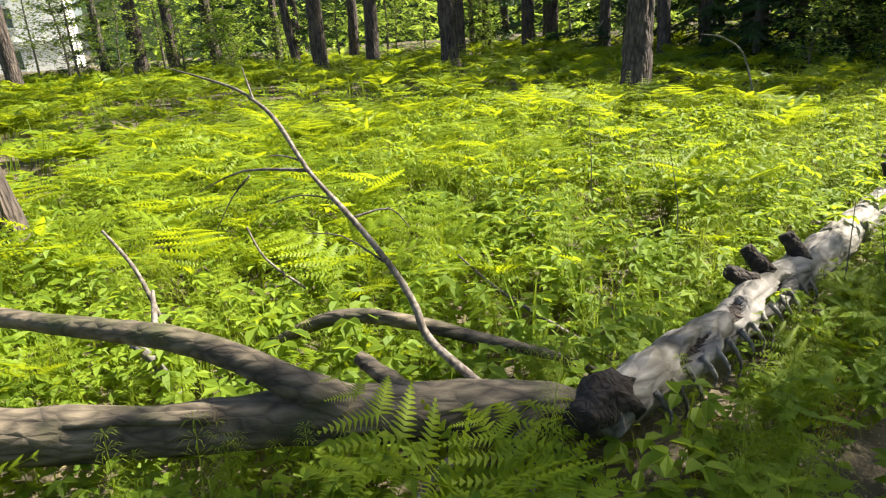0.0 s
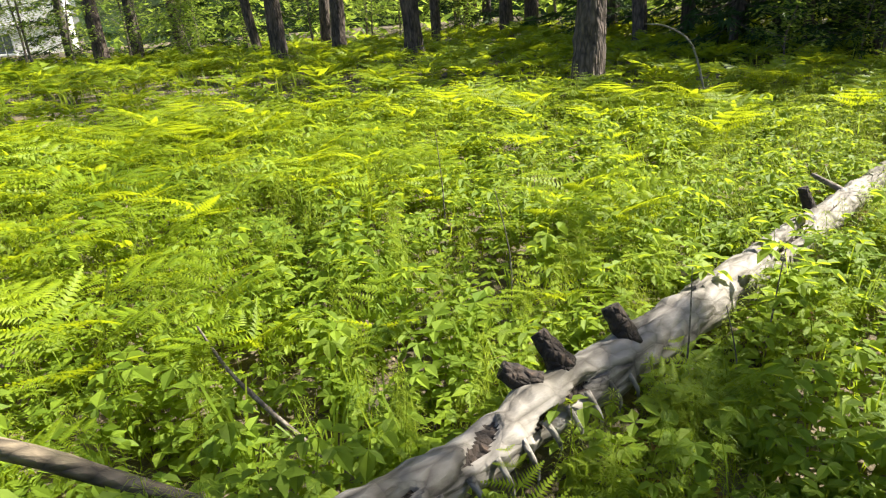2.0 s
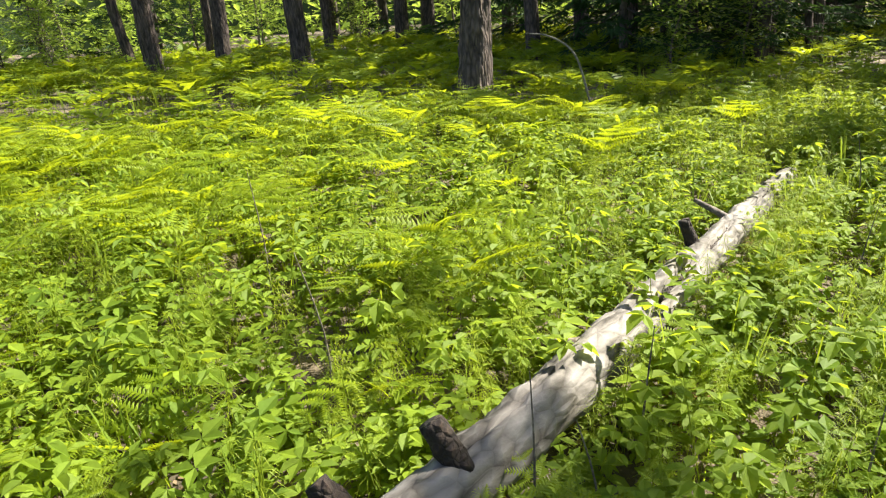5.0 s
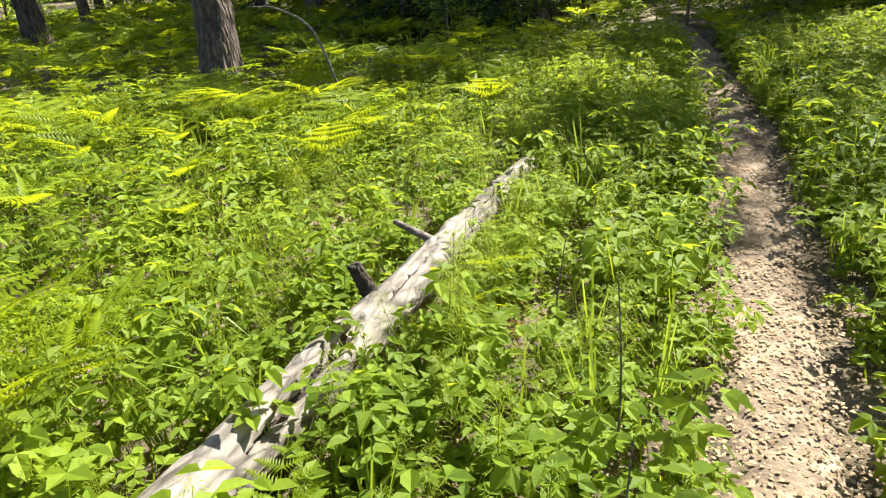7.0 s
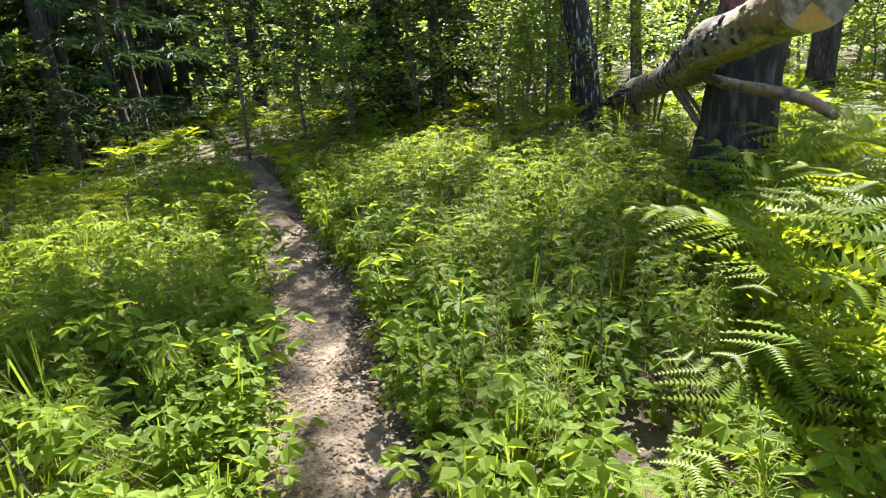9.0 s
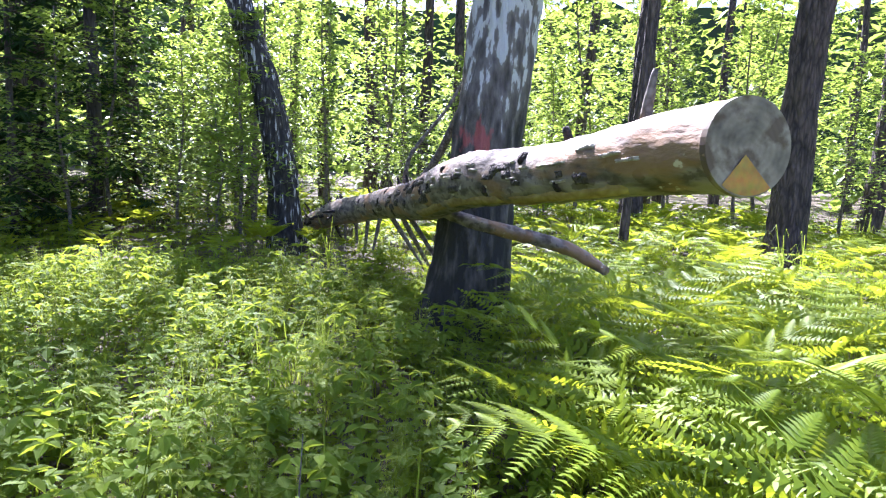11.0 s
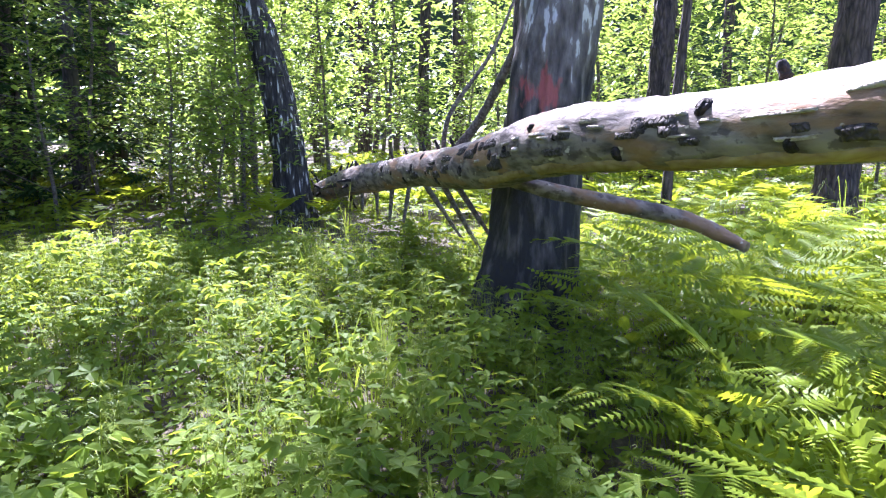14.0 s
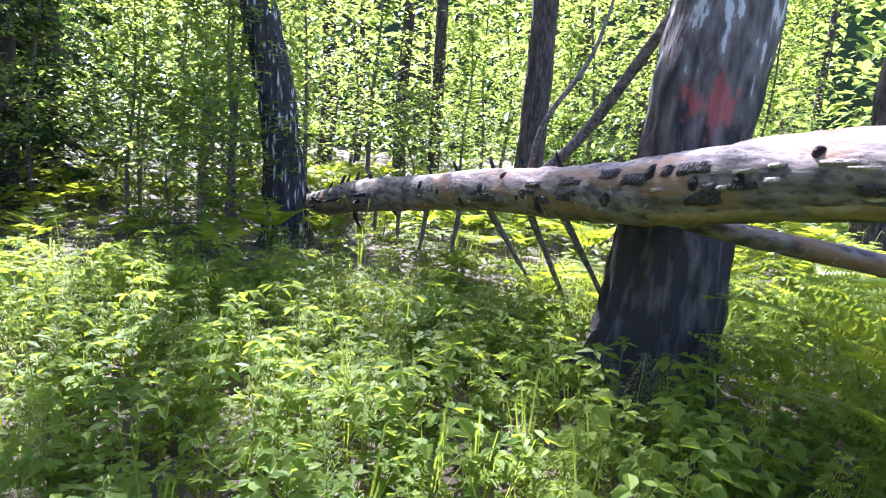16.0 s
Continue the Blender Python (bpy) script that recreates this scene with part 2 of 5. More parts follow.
def trail_material():
    mat, nt, bsdf, out = shader("trodden_earth")
    nz = world_noise(nt, 14, 8)
    r = ramp_node(nt, [(0.3, (0.09, 0.068, 0.046)), (0.5, (0.20, 0.155, 0.11)), (0.72, (0.34, 0.28, 0.21))])
    nt.links.new(nz.outputs["Fac"], r.inputs[0])
    big = world_noise(nt, 1.7, 3)
    br = ramp_node(nt, [(0.35, (0.75, 0.72, 0.7)), (0.65, (1, 1, 1))])
    nt.links.new(big.outputs["Fac"], br.inputs[0])
    nt.links.new(mix_colour(nt, 1.0, r.outputs[0], br.outputs[0], "MULTIPLY"), bsdf.inputs["Base Color"])
    bsdf.inputs["Roughness"].default_value = 0.95
    fine = world_noise(nt, 60, 5)
    bump(nt, bsdf, fine.outputs["Fac"], 0.7, 0.012)
    return mat


def plain_material(name, colour, rough=0.8, var=0.12, scale=1.2):
    mat, nt, bsdf, out = shader(name)
    nz = world_noise(nt, scale, 6)
    nt.links.new(mix_colour(nt, var, colour, nz.outputs["Color"], "OVERLAY"), bsdf.inputs["Base Color"])
    bsdf.inputs["Roughness"].default_value = rough
    return mat


M_PINELOG, M_CUT, M_BIGBIRCH = pine_log_material(), cut_material(), big_birch_material()
M_SOIL, M_TRAIL = soil_material(), trail_material()
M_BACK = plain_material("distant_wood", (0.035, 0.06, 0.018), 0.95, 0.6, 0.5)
M_WALL = plain_material("white_render", (0.78, 0.77, 0.74), 0.9)
M_PLINTH = plain_material("grey_plinth", (0.45, 0.45, 0.44), 0.9)
M_GLASS = plain_material("dark_window_glass", (0.10, 0.12, 0.14), 0.08, 0.05)
M_FRAME = plain_material("window_frame_paint", (0.7, 0.7, 0.68), 0.5)
M_ROOF = plain_material("roof_sheet", (0.22, 0.20, 0.19), 0.6)
M_RESIN = plain_material("orange_resin", (0.42, 0.22, 0.03), 0.6, 0.6, 45)

# ---------------------------------------------------------------- mesh helpers


def mesh_np(name, verts, tris, mat, smooth=False):
    """A mesh from arrays of corners and triangles."""
    verts, tris = np.asarray(verts, np.float32), np.asarray(tris, np.int32)
    me = bpy.data.meshes.new(name)
    me.vertices.add(len(verts))
    me.vertices.foreach_set("co", verts.ravel())
    me.loops.add(tris.size)
    me.loops.foreach_set("vertex_index", tris.ravel())
    me.polygons.add(len(tris))
    me.polygons.foreach_set("loop_start", np.arange(0, tris.size, 3, dtype=np.int32))
    me.polygons.foreach_set("use_smooth", np.full(len(tris), smooth))
    me.update(calc_edges=True)
    me.validate()
    me.materials.append(mat)
    return me


def join(pieces):
    vs, fs, n = [], [], 0
    for v, f in pieces:
        vs.append(np.asarray(v, float))
        fs.append(np.asarray(f, int) + n)
        n += len(v)
    return np.concatenate(vs), np.concatenate(fs)


def tube(points, radii, sides=10, rough=0.0, seed=0, cap=True, freq=6.0, grain=1.0):
    """A round limb along points, with a radius at each, roughened by noise."""
    p = np.asarray(points, float)
    r = np.asarray(radii, float)
    tan = np.gradient(p, axis=0)
    tan /= np.linalg.norm(tan, axis=1)[:, None]
    ref = np.array([0, 0, 1.0]) if abs(tan[0][2]) < 0.9 else np.array([1.0, 0, 0])
    a = np.cross(tan, ref)
    a /= np.linalg.norm(a, axis=1)[:, None]
    b = np.cross(tan, a)
    ang = np.linspace(0, 2 * np.pi, sides, endpoint=False)
    ring = a[:, None, :] * np.cos(ang)[None, :, None] + b[:, None, :] * np.sin(ang)[None, :, None]
    rad = np.repeat(r[:, None], sides, 1)
    if rough:
        for i in range(len(p)):
            for j in range(sides):
                q = (p[i] + ring[i, j] * r[i]) * (1, 1, grain)
                rad[i, j] *= 1 + rough * (noise.noise(Vector(q * freq) + Vector((seed, 0, 0))) + 0.6 * noise.noise(Vector(q * freq * 3.1)))
    v = (p[:, None, :] + ring * rad[:, :, None]).reshape(-1, 3)
    i, j = np.meshgrid(np.arange(len(p) - 1), np.arange(sides), indexing="ij")
    k = (j + 1) % sides
    A, B, C, D = i * sides + j, i * sides + k, (i + 1) * sides + k, (i + 1) * sides + j
    f = np.concatenate([np.stack([A, B, C], -1).reshape(-1, 3), np.stack([A, C, D], -1).reshape(-1, 3)])
    if cap:
        n = len(v)
        v = np.concatenate([v, p[:1], p[-1:]])
        js = np.arange(sides)
        ks = (js + 1) % sides
        f = np.concatenate([f, np.stack([np.full(sides, n), ks, js], -1), np.stack([np.full(sides, n + 1), (len(p) - 1) * sides + js, (len(p) - 1) * sides + ks], -1)])
    return v, f


def spline(points, n):
    """n points of a smooth curve through the given ones, with any number of values each."""
    p = np.asarray(points, float)
    t = np.linspace(0, len(p) - 1, n)
    out = []
    for u in t:
        i = min(int(u), len(p) - 2)
        w = u - i
        a, b, c, d = p[max(i - 1, 0)], p[i], p[i + 1], p[min(i + 2, len(p) - 1)]
        out.append(0.5 * (2 * b + (c - a) * w + (2 * a - 5 * b + 4 * c - d) * w * w + (3 * b - a - 3 * c + d) * w ** 3))
    return np.array(out)


def part(name, me, parent=None, label="", m=None):
    ob = new(name, me)
    if parent is not None:
        ob.parent = parent
    if m is not None:
        ob.matrix_basis = m
    return tagged(ob, label)


def thing(name, label, category, group="", at=(0, 0, 0), kind=""):
    ob = new(name)
    ob.empty_display_size = 0.1
    ob.location = at
    return tagged(ob, label, category, group, kind)


def scatter(template, spots):
    """One big set of corners and triangles: the template at every spot (x, y, z, turn, size, lean)."""
    v, f = np.asarray(template[0], float), np.asarray(template[1], int)
    s = np.asarray(spots, float)
    c, d = np.cos(s[:, 3]), np.sin(s[:, 3])
    lean = s[:, 5]
    cx, sx = np.cos(lean), np.sin(lean)
    R = np.zeros((len(s), 3, 3))
    R[:, 0, 0], R[:, 0, 1], R[:, 0, 2] = c, -d * cx, d * sx
    R[:, 1, 0], R[:, 1, 1], R[:, 1, 2] = d, c * cx, -c * sx
    R[:, 2, 1], R[:, 2, 2] = sx, cx
    out = np.einsum("nij,vj->nvi", R * s[:, 4][:, None, None], v) + s[:, None, :3]
    tri = f[None] + (np.arange(len(s)) * len(v))[:, None, None]
    return out.reshape(-1, 3), tri.reshape(-1, 3)


# ---------------------------------------------------------------- ground
TRAIL = spline([(-5.0, -4.2), (-2.2, -2.3), (0.0, -0.75), (1.6, 0.75), (3.0, 2.2), (3.95, 3.18), (4.75, 4.0), (5.65, 5.07), (6.2, 5.65), (7.15, 6.85), (8.2, 8.3), (9.3, 9.7), (10.9, 12.6), (12.5, 17.0)], 120)


def smooth01(x):
    x = np.clip(x, 0, 1)
    return x * x * (3 - 2 * x)


def trail_distance(x, y):
    x, y = np.asarray(x, float), np.asarray(y, float)
    d = np.full(x.shape, 1e9)
    for q in TRAIL:
        d = np.minimum(d, (x - q[0]) ** 2 + (y - q[1]) ** 2)
    return np.sqrt(d)


def ground_z(x, y):
    x, y = np.asarray(x, float), np.asarray(y, float)
    u = y - 0.95 * x
    z = 0.07 * smooth01((u - 0.3) / 1.2) + 0.028 * np.clip(u - 3, 0, 14) + 0.03 * np.clip(-u - 2, 0, 6)
    z = z + 0.035 * np.sin(1.3 * x + 0.7 * y) * np.cos(0.9 * y - 0.4 * x) * smooth01((np.abs(u + 0.7) - 0.4) / 1.0)
    return z - 0.03 * smooth01(1 - trail_distance(x, y) / 0.5)


def build_ground():
    xs = np.concatenate([np.linspace(-300, -22, 12), np.linspace(-20, 30, 130), np.linspace(33, 300, 12)])
    ys = np.concatenate([np.linspace(-300, -14, 12), np.linspace(-12, 34, 120), np.linspace(37, 300, 12)])
    X, Y = np.meshgrid(xs, ys, indexing="ij")
    Z = ground_z(X, Y)
    v = np.stack([X, Y, Z], -1).reshape(-1, 3)
    n = len(ys)
    i, j = np.meshgrid(np.arange(len(xs) - 1), np.arange(n - 1), indexing="ij")
    a = i * n + j
    f = np.concatenate([np.stack([a, a + n, a + n + 1], -1).reshape(-1, 3), np.stack([a, a + n + 1, a + 1], -1).reshape(-1, 3)])
    ob = part("ground", mesh_np("ground", v, f, M_SOIL, True))
    tagged(ob, "dark forest soil under dense green undergrowth", "ground", kind="structure")
    # the trodden strip, a little above the soil, with a ragged edge
    v, f = [], []
    t = np.gradient(TRAIL, axis=0)
    t /= np.linalg.norm(t, axis=1)[:, None]
    cols = 9
    for k, (q, w) in enumerate(zip(TRAIL, t)):
        for c in range(cols):
            half = 0.215 + 0.13 * noise.noise(Vector((q[0] * 1.6, q[1] * 1.6, 3.0 if c < cols / 2 else 9.0)))
            o = (2 * c / (cols - 1) - 1) * half
            x, y = q[0] - w[1] * o, q[1] + w[0] * o
            edge = abs(2 * c / (cols - 1) - 1)
            v.append((x, y, float(ground_z(x, y)) + 0.030 - 0.06 * edge ** 3 + 0.008 * noise.noise(Vector((x * 6, y * 6, 0)))))
    for k in range(len(TRAIL) - 1):
        for c in range(cols - 1):
            a = k * cols + c
            f += [(a, a + 1, a + cols + 1), (a, a + cols + 1, a + cols)]
    ob = part("trail", mesh_np("trail", v, f, M_TRAIL, True))
    tagged(ob, "narrow trodden earth footpath strewn with dry leaf litter", "path", kind="structure")


build_ground()

# ---------------------------------------------------------------- leaves and sprays


def leaf_shape(length, width, fold=0.10):
    """A folded pointed leaf along +y, four triangles."""
    v = np.array([(0, 0, 0), (-width / 2, 0.40 * length, fold * width), (0, 0.5 * length, 0.03 * length), (width / 2, 0.40 * length, fold * width), (0, length, -0.10 * length)])
    return v, np.array([(0, 2, 1), (0, 3, 2), (1, 2, 4), (2, 3, 4)])


def small_leaf(length, width, fold=0.12):
    """A simple leaf along +y, two triangles folded at the midrib."""
    return np.array([(0, 0, 0), (-width / 2, 0.42 * length, fold * width), (0, length, -0.08 * length), (width / 2, 0.42 * length, fold * width)]), np.array([(0, 2, 1), (0, 3, 2)])


def turned(shape, rx=0.0, rz=0.0, move=(0, 0, 0), size=1.0):
    m = np.array(Euler((rx, 0, rz)).to_matrix())
    return shape[0] @ m.T * size + np.asarray(move, float), shape[1]


def frond(pairs, teeth, length=0.95, blade=0.45, wide=0.27, seed=0, tilt=22):
    """A bracken frond: an upright stalk that bends into a flat three-cornered blade along +y, with side pinnae and their narrow pinnules."""
    r = np.random.default_rng(seed)
    s = np.linspace(0, 1, 26)
    ang = np.radians(84 - (84 - tilt) * smooth01((s - 0.25) / 0.35) - 22 * smooth01((s - 0.6) / 0.4))
    step = length / 25
    y = np.concatenate([[0], np.cumsum(np.cos(ang[:-1]) * step)])
    z = np.concatenate([[0], np.cumsum(np.sin(ang[:-1]) * step)])
    curve = np.stack([0.015 * np.sin(3 * s + seed), y, z], -1)
    stalk = curve[::3] if teeth > 7 else curve[::8]
    pieces = [tube(stalk, np.linspace(0.0042, 0.0012, len(stalk)), 3, cap=False)]
    blade_len = length * (1 - blade)
    for i in range(pairs):
        u = i / (pairs - 0.5)
        at = blade + (0.99 - blade) * u ** 0.9
        c = np.array([np.interp(at, s, curve[:, k]) for k in range(3)])
        c2 = np.array([np.interp(min(at + 0.02, 1), s, curve[:, k]) for k in range(3)])
        fwd = (c2 - c) / (np.linalg.norm(c2 - c) + 1e-9)
        up = np.cross((1, 0, 0), fwd)
        plen = wide * ((1 - u) ** 0.95 + 0.06) * r.uniform(0.88, 1.08)
        hw = min(0.48 * blade_len / pairs, 0.20 * plen + 0.006)
        for side in (-1, 1):
            way = np.array((side, 0, 0)) + fwd * r.uniform(0.42, 0.62) + up * r.uniform(-0.10, 0.14)
            way /= np.linalg.norm(way)
            wing = np.cross(up, way)
            sag = r.uniform(0.10, 0.22)
            if teeth <= 1:
                a = c + way * plen * 0.3
                v = [c, a + wing * hw, c + way * plen - up * sag * plen, a - wing * hw]
                pieces.append((v, [(0, 1, 2), (0, 2, 3)]))
                continue
            for j in range(teeth):
                w = (j + 0.35) / teeth
                base = c + way * plen * w - up * sag * plen * w * w
                tl = hw * (1.02 - w ** 1.5) + 0.002
                tw = plen / teeth * 0.40
                for d in (-1, 1):
                    tip = base + wing * d * tl + way * tl * 0.42 - up * 0.15 * tl
                    mid = base + wing * d * tl * 0.5 + way * tl * 0.16
                    v = [base - way * tw, mid - way * tw * 0.85, tip, mid + way * tw * 0.85, base + way * tw]
                    pieces.append((v, [(0, 1, 3), (0, 3, 4), (1, 2, 3)] if teeth > 20 else [(0, 2, 3), (0, 3, 4)] if teeth > 7 else [(0, 2, 4)]))
            e = c + way * plen - up * sag * plen
            pieces.append(([c - wing * 0.0012, c + wing * 0.0012, e], [(0, 1, 2)]))
    return join(pieces)


def herb(seed, stems=3, tiers=4, leaf=0.07, height=0.3, shape=leaf_shape):
    """A clump of leafy stems with pairs of broad pointed leaves."""
    r = np.random.default_rng(seed)
    stalk, leaves = [], []
    for k in range(stems):
        a = r.uniform(0, 6.28)
        h = height * r.uniform(0.6, 1.1)
        top = np.array((np.cos(a) * 0.3 * h, np.sin(a) * 0.3 * h, h))
        base = np.array((np.cos(a) * 0.03, np.sin(a) * 0.03, -0.03))
        stalk.append(tube([base, 0.5 * base + 0.45 * top + (0, 0, 0.06 * h), top], (0.0025, 0.002, 0.001), 3, cap=False))
        for i in range(tiers):
            u = 0.35 + 0.65 * i / max(tiers - 1, 1)
            c = base * (1 - u) + top * u
            n = 4 if i == tiers - 1 else 2
            for q in range(n):
                ln = leaf * r.uniform(0.7, 1.25) * (1.15 - 0.35 * abs(u - 0.7))
                leaves.append(turned(shape(ln, ln * r.uniform(0.45, 0.7)), r.uniform(-0.45, 0.35), a + i * 1.57 + q * 6.283 / n + r.uniform(-0.3, 0.3), c))
    return join(stalk + leaves)


def horsetail(seed, height=0.4):
    """A wood horsetail: a thin stem with drooping whorls of hair-fine branches."""
    r = np.random.default_rng(seed)
    pieces = [tube([(0, 0, -0.03), (0.01, 0, height * 0.5), (0.03, 0.01, height)], (0.002, 0.0016, 0.0008), 3, cap=False)]
    for i in range(9):
        u = 0.3 + 0.7 * i / 8
        c = np.array((0.03 * u * u, 0.01 * u, height * u))
        ln = 0.12 * (1.05 - 0.75 * abs(u - 0.45)) * (1.25 - u * 0.75)
        n = 11
        for q in range(n):
            a = q * 6.283 / n + r.uniform(-0.25, 0.25)
            out = np.array((np.cos(a), np.sin(a), 0))
            side = np.array((-np.sin(a), np.cos(a), 0)) * 0.0011
            mid = c + out * ln * 0.55 + (0, 0, ln * 0.16)
            tip = c + out * ln * r.uniform(0.85, 1.1) + (0, 0, -ln * r.uniform(0.05, 0.4))
            pieces.append(([c, mid + side, mid - side, tip], [(0, 1, 2), (2, 1, 3)]))
    return join(pieces)


def tuft(seed, blades=14, height=0.4):
    """A tuft of arching grass blades."""
    r = np.random.default_rng(seed)
    pieces = []
    for k in range(blades):
        a = r.uniform(0, 6.28)
        h = height * r.uniform(0.5, 1.15)
        out = np.array((np.cos(a), np.sin(a), 0))
        w = np.array((-np.sin(a), np.cos(a), 0)) * r.uniform(0.002, 0.0045)
        b = out * r.uniform(0, 0.04) - (0, 0, 0.02)
        bend = r.uniform(0.15, 0.75)
        p1 = b + out * h * 0.12 * bend + (0, 0, h * 0.55)
        p2 = b + out * h * 0.4 * bend + (0, 0, h * 0.93)
        p3 = b + out * h * 0.85 * bend + (0, 0, h * (1.05 - 0.55 * bend))
        pieces.append(([b - w, b + w, p1 + w, p1 - w, p2 + w * 0.8, p2 - w * 0.8, p3], [(0, 1, 2), (0, 2, 3), (3, 2, 4), (3, 4, 5), (5, 4, 6)]))
    return join(pieces)


# ---------------------------------------------------------------- trees


def trunk_line(height, lean, bend, n, seed, sweep=None):
    """The stem's middle; sweep gives (height, x, y) stations of a crooked stem."""
    z = np.concatenate([np.linspace(-0.25, 4.0, int(n * 0.65)), np.linspace(4.4, height, n - int(n * 0.65))])
    w = [noise.noise(Vector((seed, 0.25 * q, 0))) * bend for q in z]
    w2 = [noise.noise(Vector((seed + 50, 0.25 * q, 0))) * bend for q in z]
    if sweep:
        hs, sx, sy = zip(*sweep)
        return np.stack([np.interp(z, hs, sx), np.interp(z, hs, sy), z], -1)
    return np.stack([lean[0] * z + w - w[0], lean[1] * z + w2 - w2[0], z], -1)


def trunk_mesh(name, r0, height, mat, lean=(0, 0), bend=0.25, flare=0.35, sides=18, rough=0.07, seed=0, n=46, sweep=None):
    p = trunk_line(height, lean, bend, n, seed, sweep)
    u = np.clip(p[:, 2], 0, None) / height
    r = r0 * (1 - 0.8 * u) * (1 + flare * np.exp(-np.clip(p[:, 2], 0, None) / 0.22))
    return mesh_np(name, *tube(p, r, sides, rough, seed, True, 2.6 / max(r0, 0.08), 0.16), mat, True), p


def spray_crown(p, lo, hi, reach, count, seed, size=0.5, needles=True, flat=0.5, per=5):
    """A crown round the upper stem p: limbs with clumps of small needle or leaf blades at their ends."""
    r = np.random.default_rng(seed)
    limbs, leaves = [], []
    blade = small_leaf(1, 0.2 if needles else 0.62, 0.2)
    spots = []
    for k in range(count):
        u = r.uniform(0, 1) ** 0.85
        z = lo + (hi - lo) * u
        c = np.array([np.interp(z, p[:, 2], p[:, i]) for i in range(3)])
        a = r.uniform(0, 6.28)
        ln = reach * (1.05 - u ** 1.4) * r.uniform(0.5, 1.1) + 0.25
        tip = c + np.array((np.cos(a) * ln, np.sin(a) * ln, ln * r.uniform(-0.15, 0.5) * (1 - flat) + ln * 0.1))
        limbs.append(tube([c, 0.5 * c + 0.5 * tip + (0, 0, 0.06 * ln), tip], (0.012 + 0.012 * ln, 0.008 + 0.008 * ln, 0.004), 4, cap=False))
        for q in range(per):
            w = r.uniform(0.35, 1.0)
            b = c * (1 - w) + tip * w + r.normal(0, 0.16 * size + 0.07 * ln, 3) * (1, 1, 0.6)
            for i in range(6):
                spots.append((*(b + r.normal(0, 0.26 * size, 3)), r.uniform(0, 6.28), size * r.uniform(0.3, 0.7), r.uniform(-0.7, 0.9)))
    return join(limbs), scatter(blade, spots)


def make_tree(kind, x, y, r0, height, label, lean=(0, 0), seed=1, lo=0.5, reach=2.6, count=46, near=False, group="", mat=None, size=0.55, per=5, sweep=None):
    bark = mat or {"pine": M_PINE, "birch": M_BIRCH, "spruce": M_SPRUCE}[kind]
    tree = thing(kind + "_tree", label, "tree", group, (x, y, float(ground_z(x, y))))
    me, p = trunk_mesh("trunk", r0, height, bark, lean, 0.22 if kind != "spruce" else 0.08, 0.4 if near else 0.25, 44 if near else 14, 0.16 if near else 0.08, seed, 170 if near else 40, sweep)
    part("trunk", me, tree)
    limbs, leaves = spray_crown(p, height * lo, height * 0.98, reach, count, seed, size, kind != "birch", 0.5, per)
    tagged(part("branchwork", mesh_np("branchwork", *limbs, bark), tree), kind="stuff")
    tagged(part("crown", mesh_np("crown", *leaves, M_TREELEAF if kind == "birch" else M_NEEDLE), tree), kind="stuff")
    return tree


def spruce_parts(height, reach, seed, lo=0.6):
    """A spruce: trunk, tiers of drooping boughs, flat needle sprays on each bough."""
    r = np.random.default_rng(seed)
    me, p = trunk_mesh("trunk", 0.012 * height + 0.02, height, M_SPRUCE, (0, 0), 0.06, 0.2, 12, 0.05, seed, 30)
    limbs, spots = [], []
    z = lo
    while z < height * 0.97:
        u = z / height
        n = 6
        for k in range(n):
            a = r.uniform(0, 6.28)
            ln = reach * (1 - u) ** 0.8 * r.uniform(0.65, 1.1) + 0.15
            c = np.array((0, 0, z))
            out = np.array((np.cos(a), np.sin(a), 0))
            tip = c + out * ln + (0, 0, -0.22 * ln + 0.05)
            mid = c + out * ln * 0.5 + (0, 0, -0.20 * ln)
            limbs.append(tube([c, mid, tip], (0.018, 0.012, 0.004), 3, cap=False))
            for q in range(int(5 + ln * 5.5)):
                w = r.uniform(0.15, 1.0)
                b = c * (1 - w) ** 2 + 2 * w * (1 - w) * mid + w * w * tip
                sd = r.choice((-1, 1))
                spots.append((*(b + r.normal(0, 0.05, 3)), a - 1.57 + sd * r.uniform(0.2, 1.1), r.uniform(0.26, 0.48), r.uniform(-0.75, -0.05)))
        z += 0.30 + 0.02 * height
    blade = join([turned(small_leaf(1, 0.13, 0.15), 0, q * 0.45, (0, 0.16 * abs(q), 0), 0.75 if q else 1) for q in (-2, -1, 0, 1, 2)])
    return me, mesh_np("branchwork", *join(limbs), M_SPRUCE), mesh_np("needles", *scatter(blade, spots), M_NEEDLE)


def make_spruce(height, reach, seed, label, lo=0.6):
    tree = thing("spruce_tree", label, "tree", "spruces")
    a, b, c = spruce_parts(height, reach, seed, lo)
    part("trunk", a, tree)
    tagged(part("branchwork", b, tree), kind="stuff")
    tagged(part("needles", c, tree), kind="stuff")
    return tree


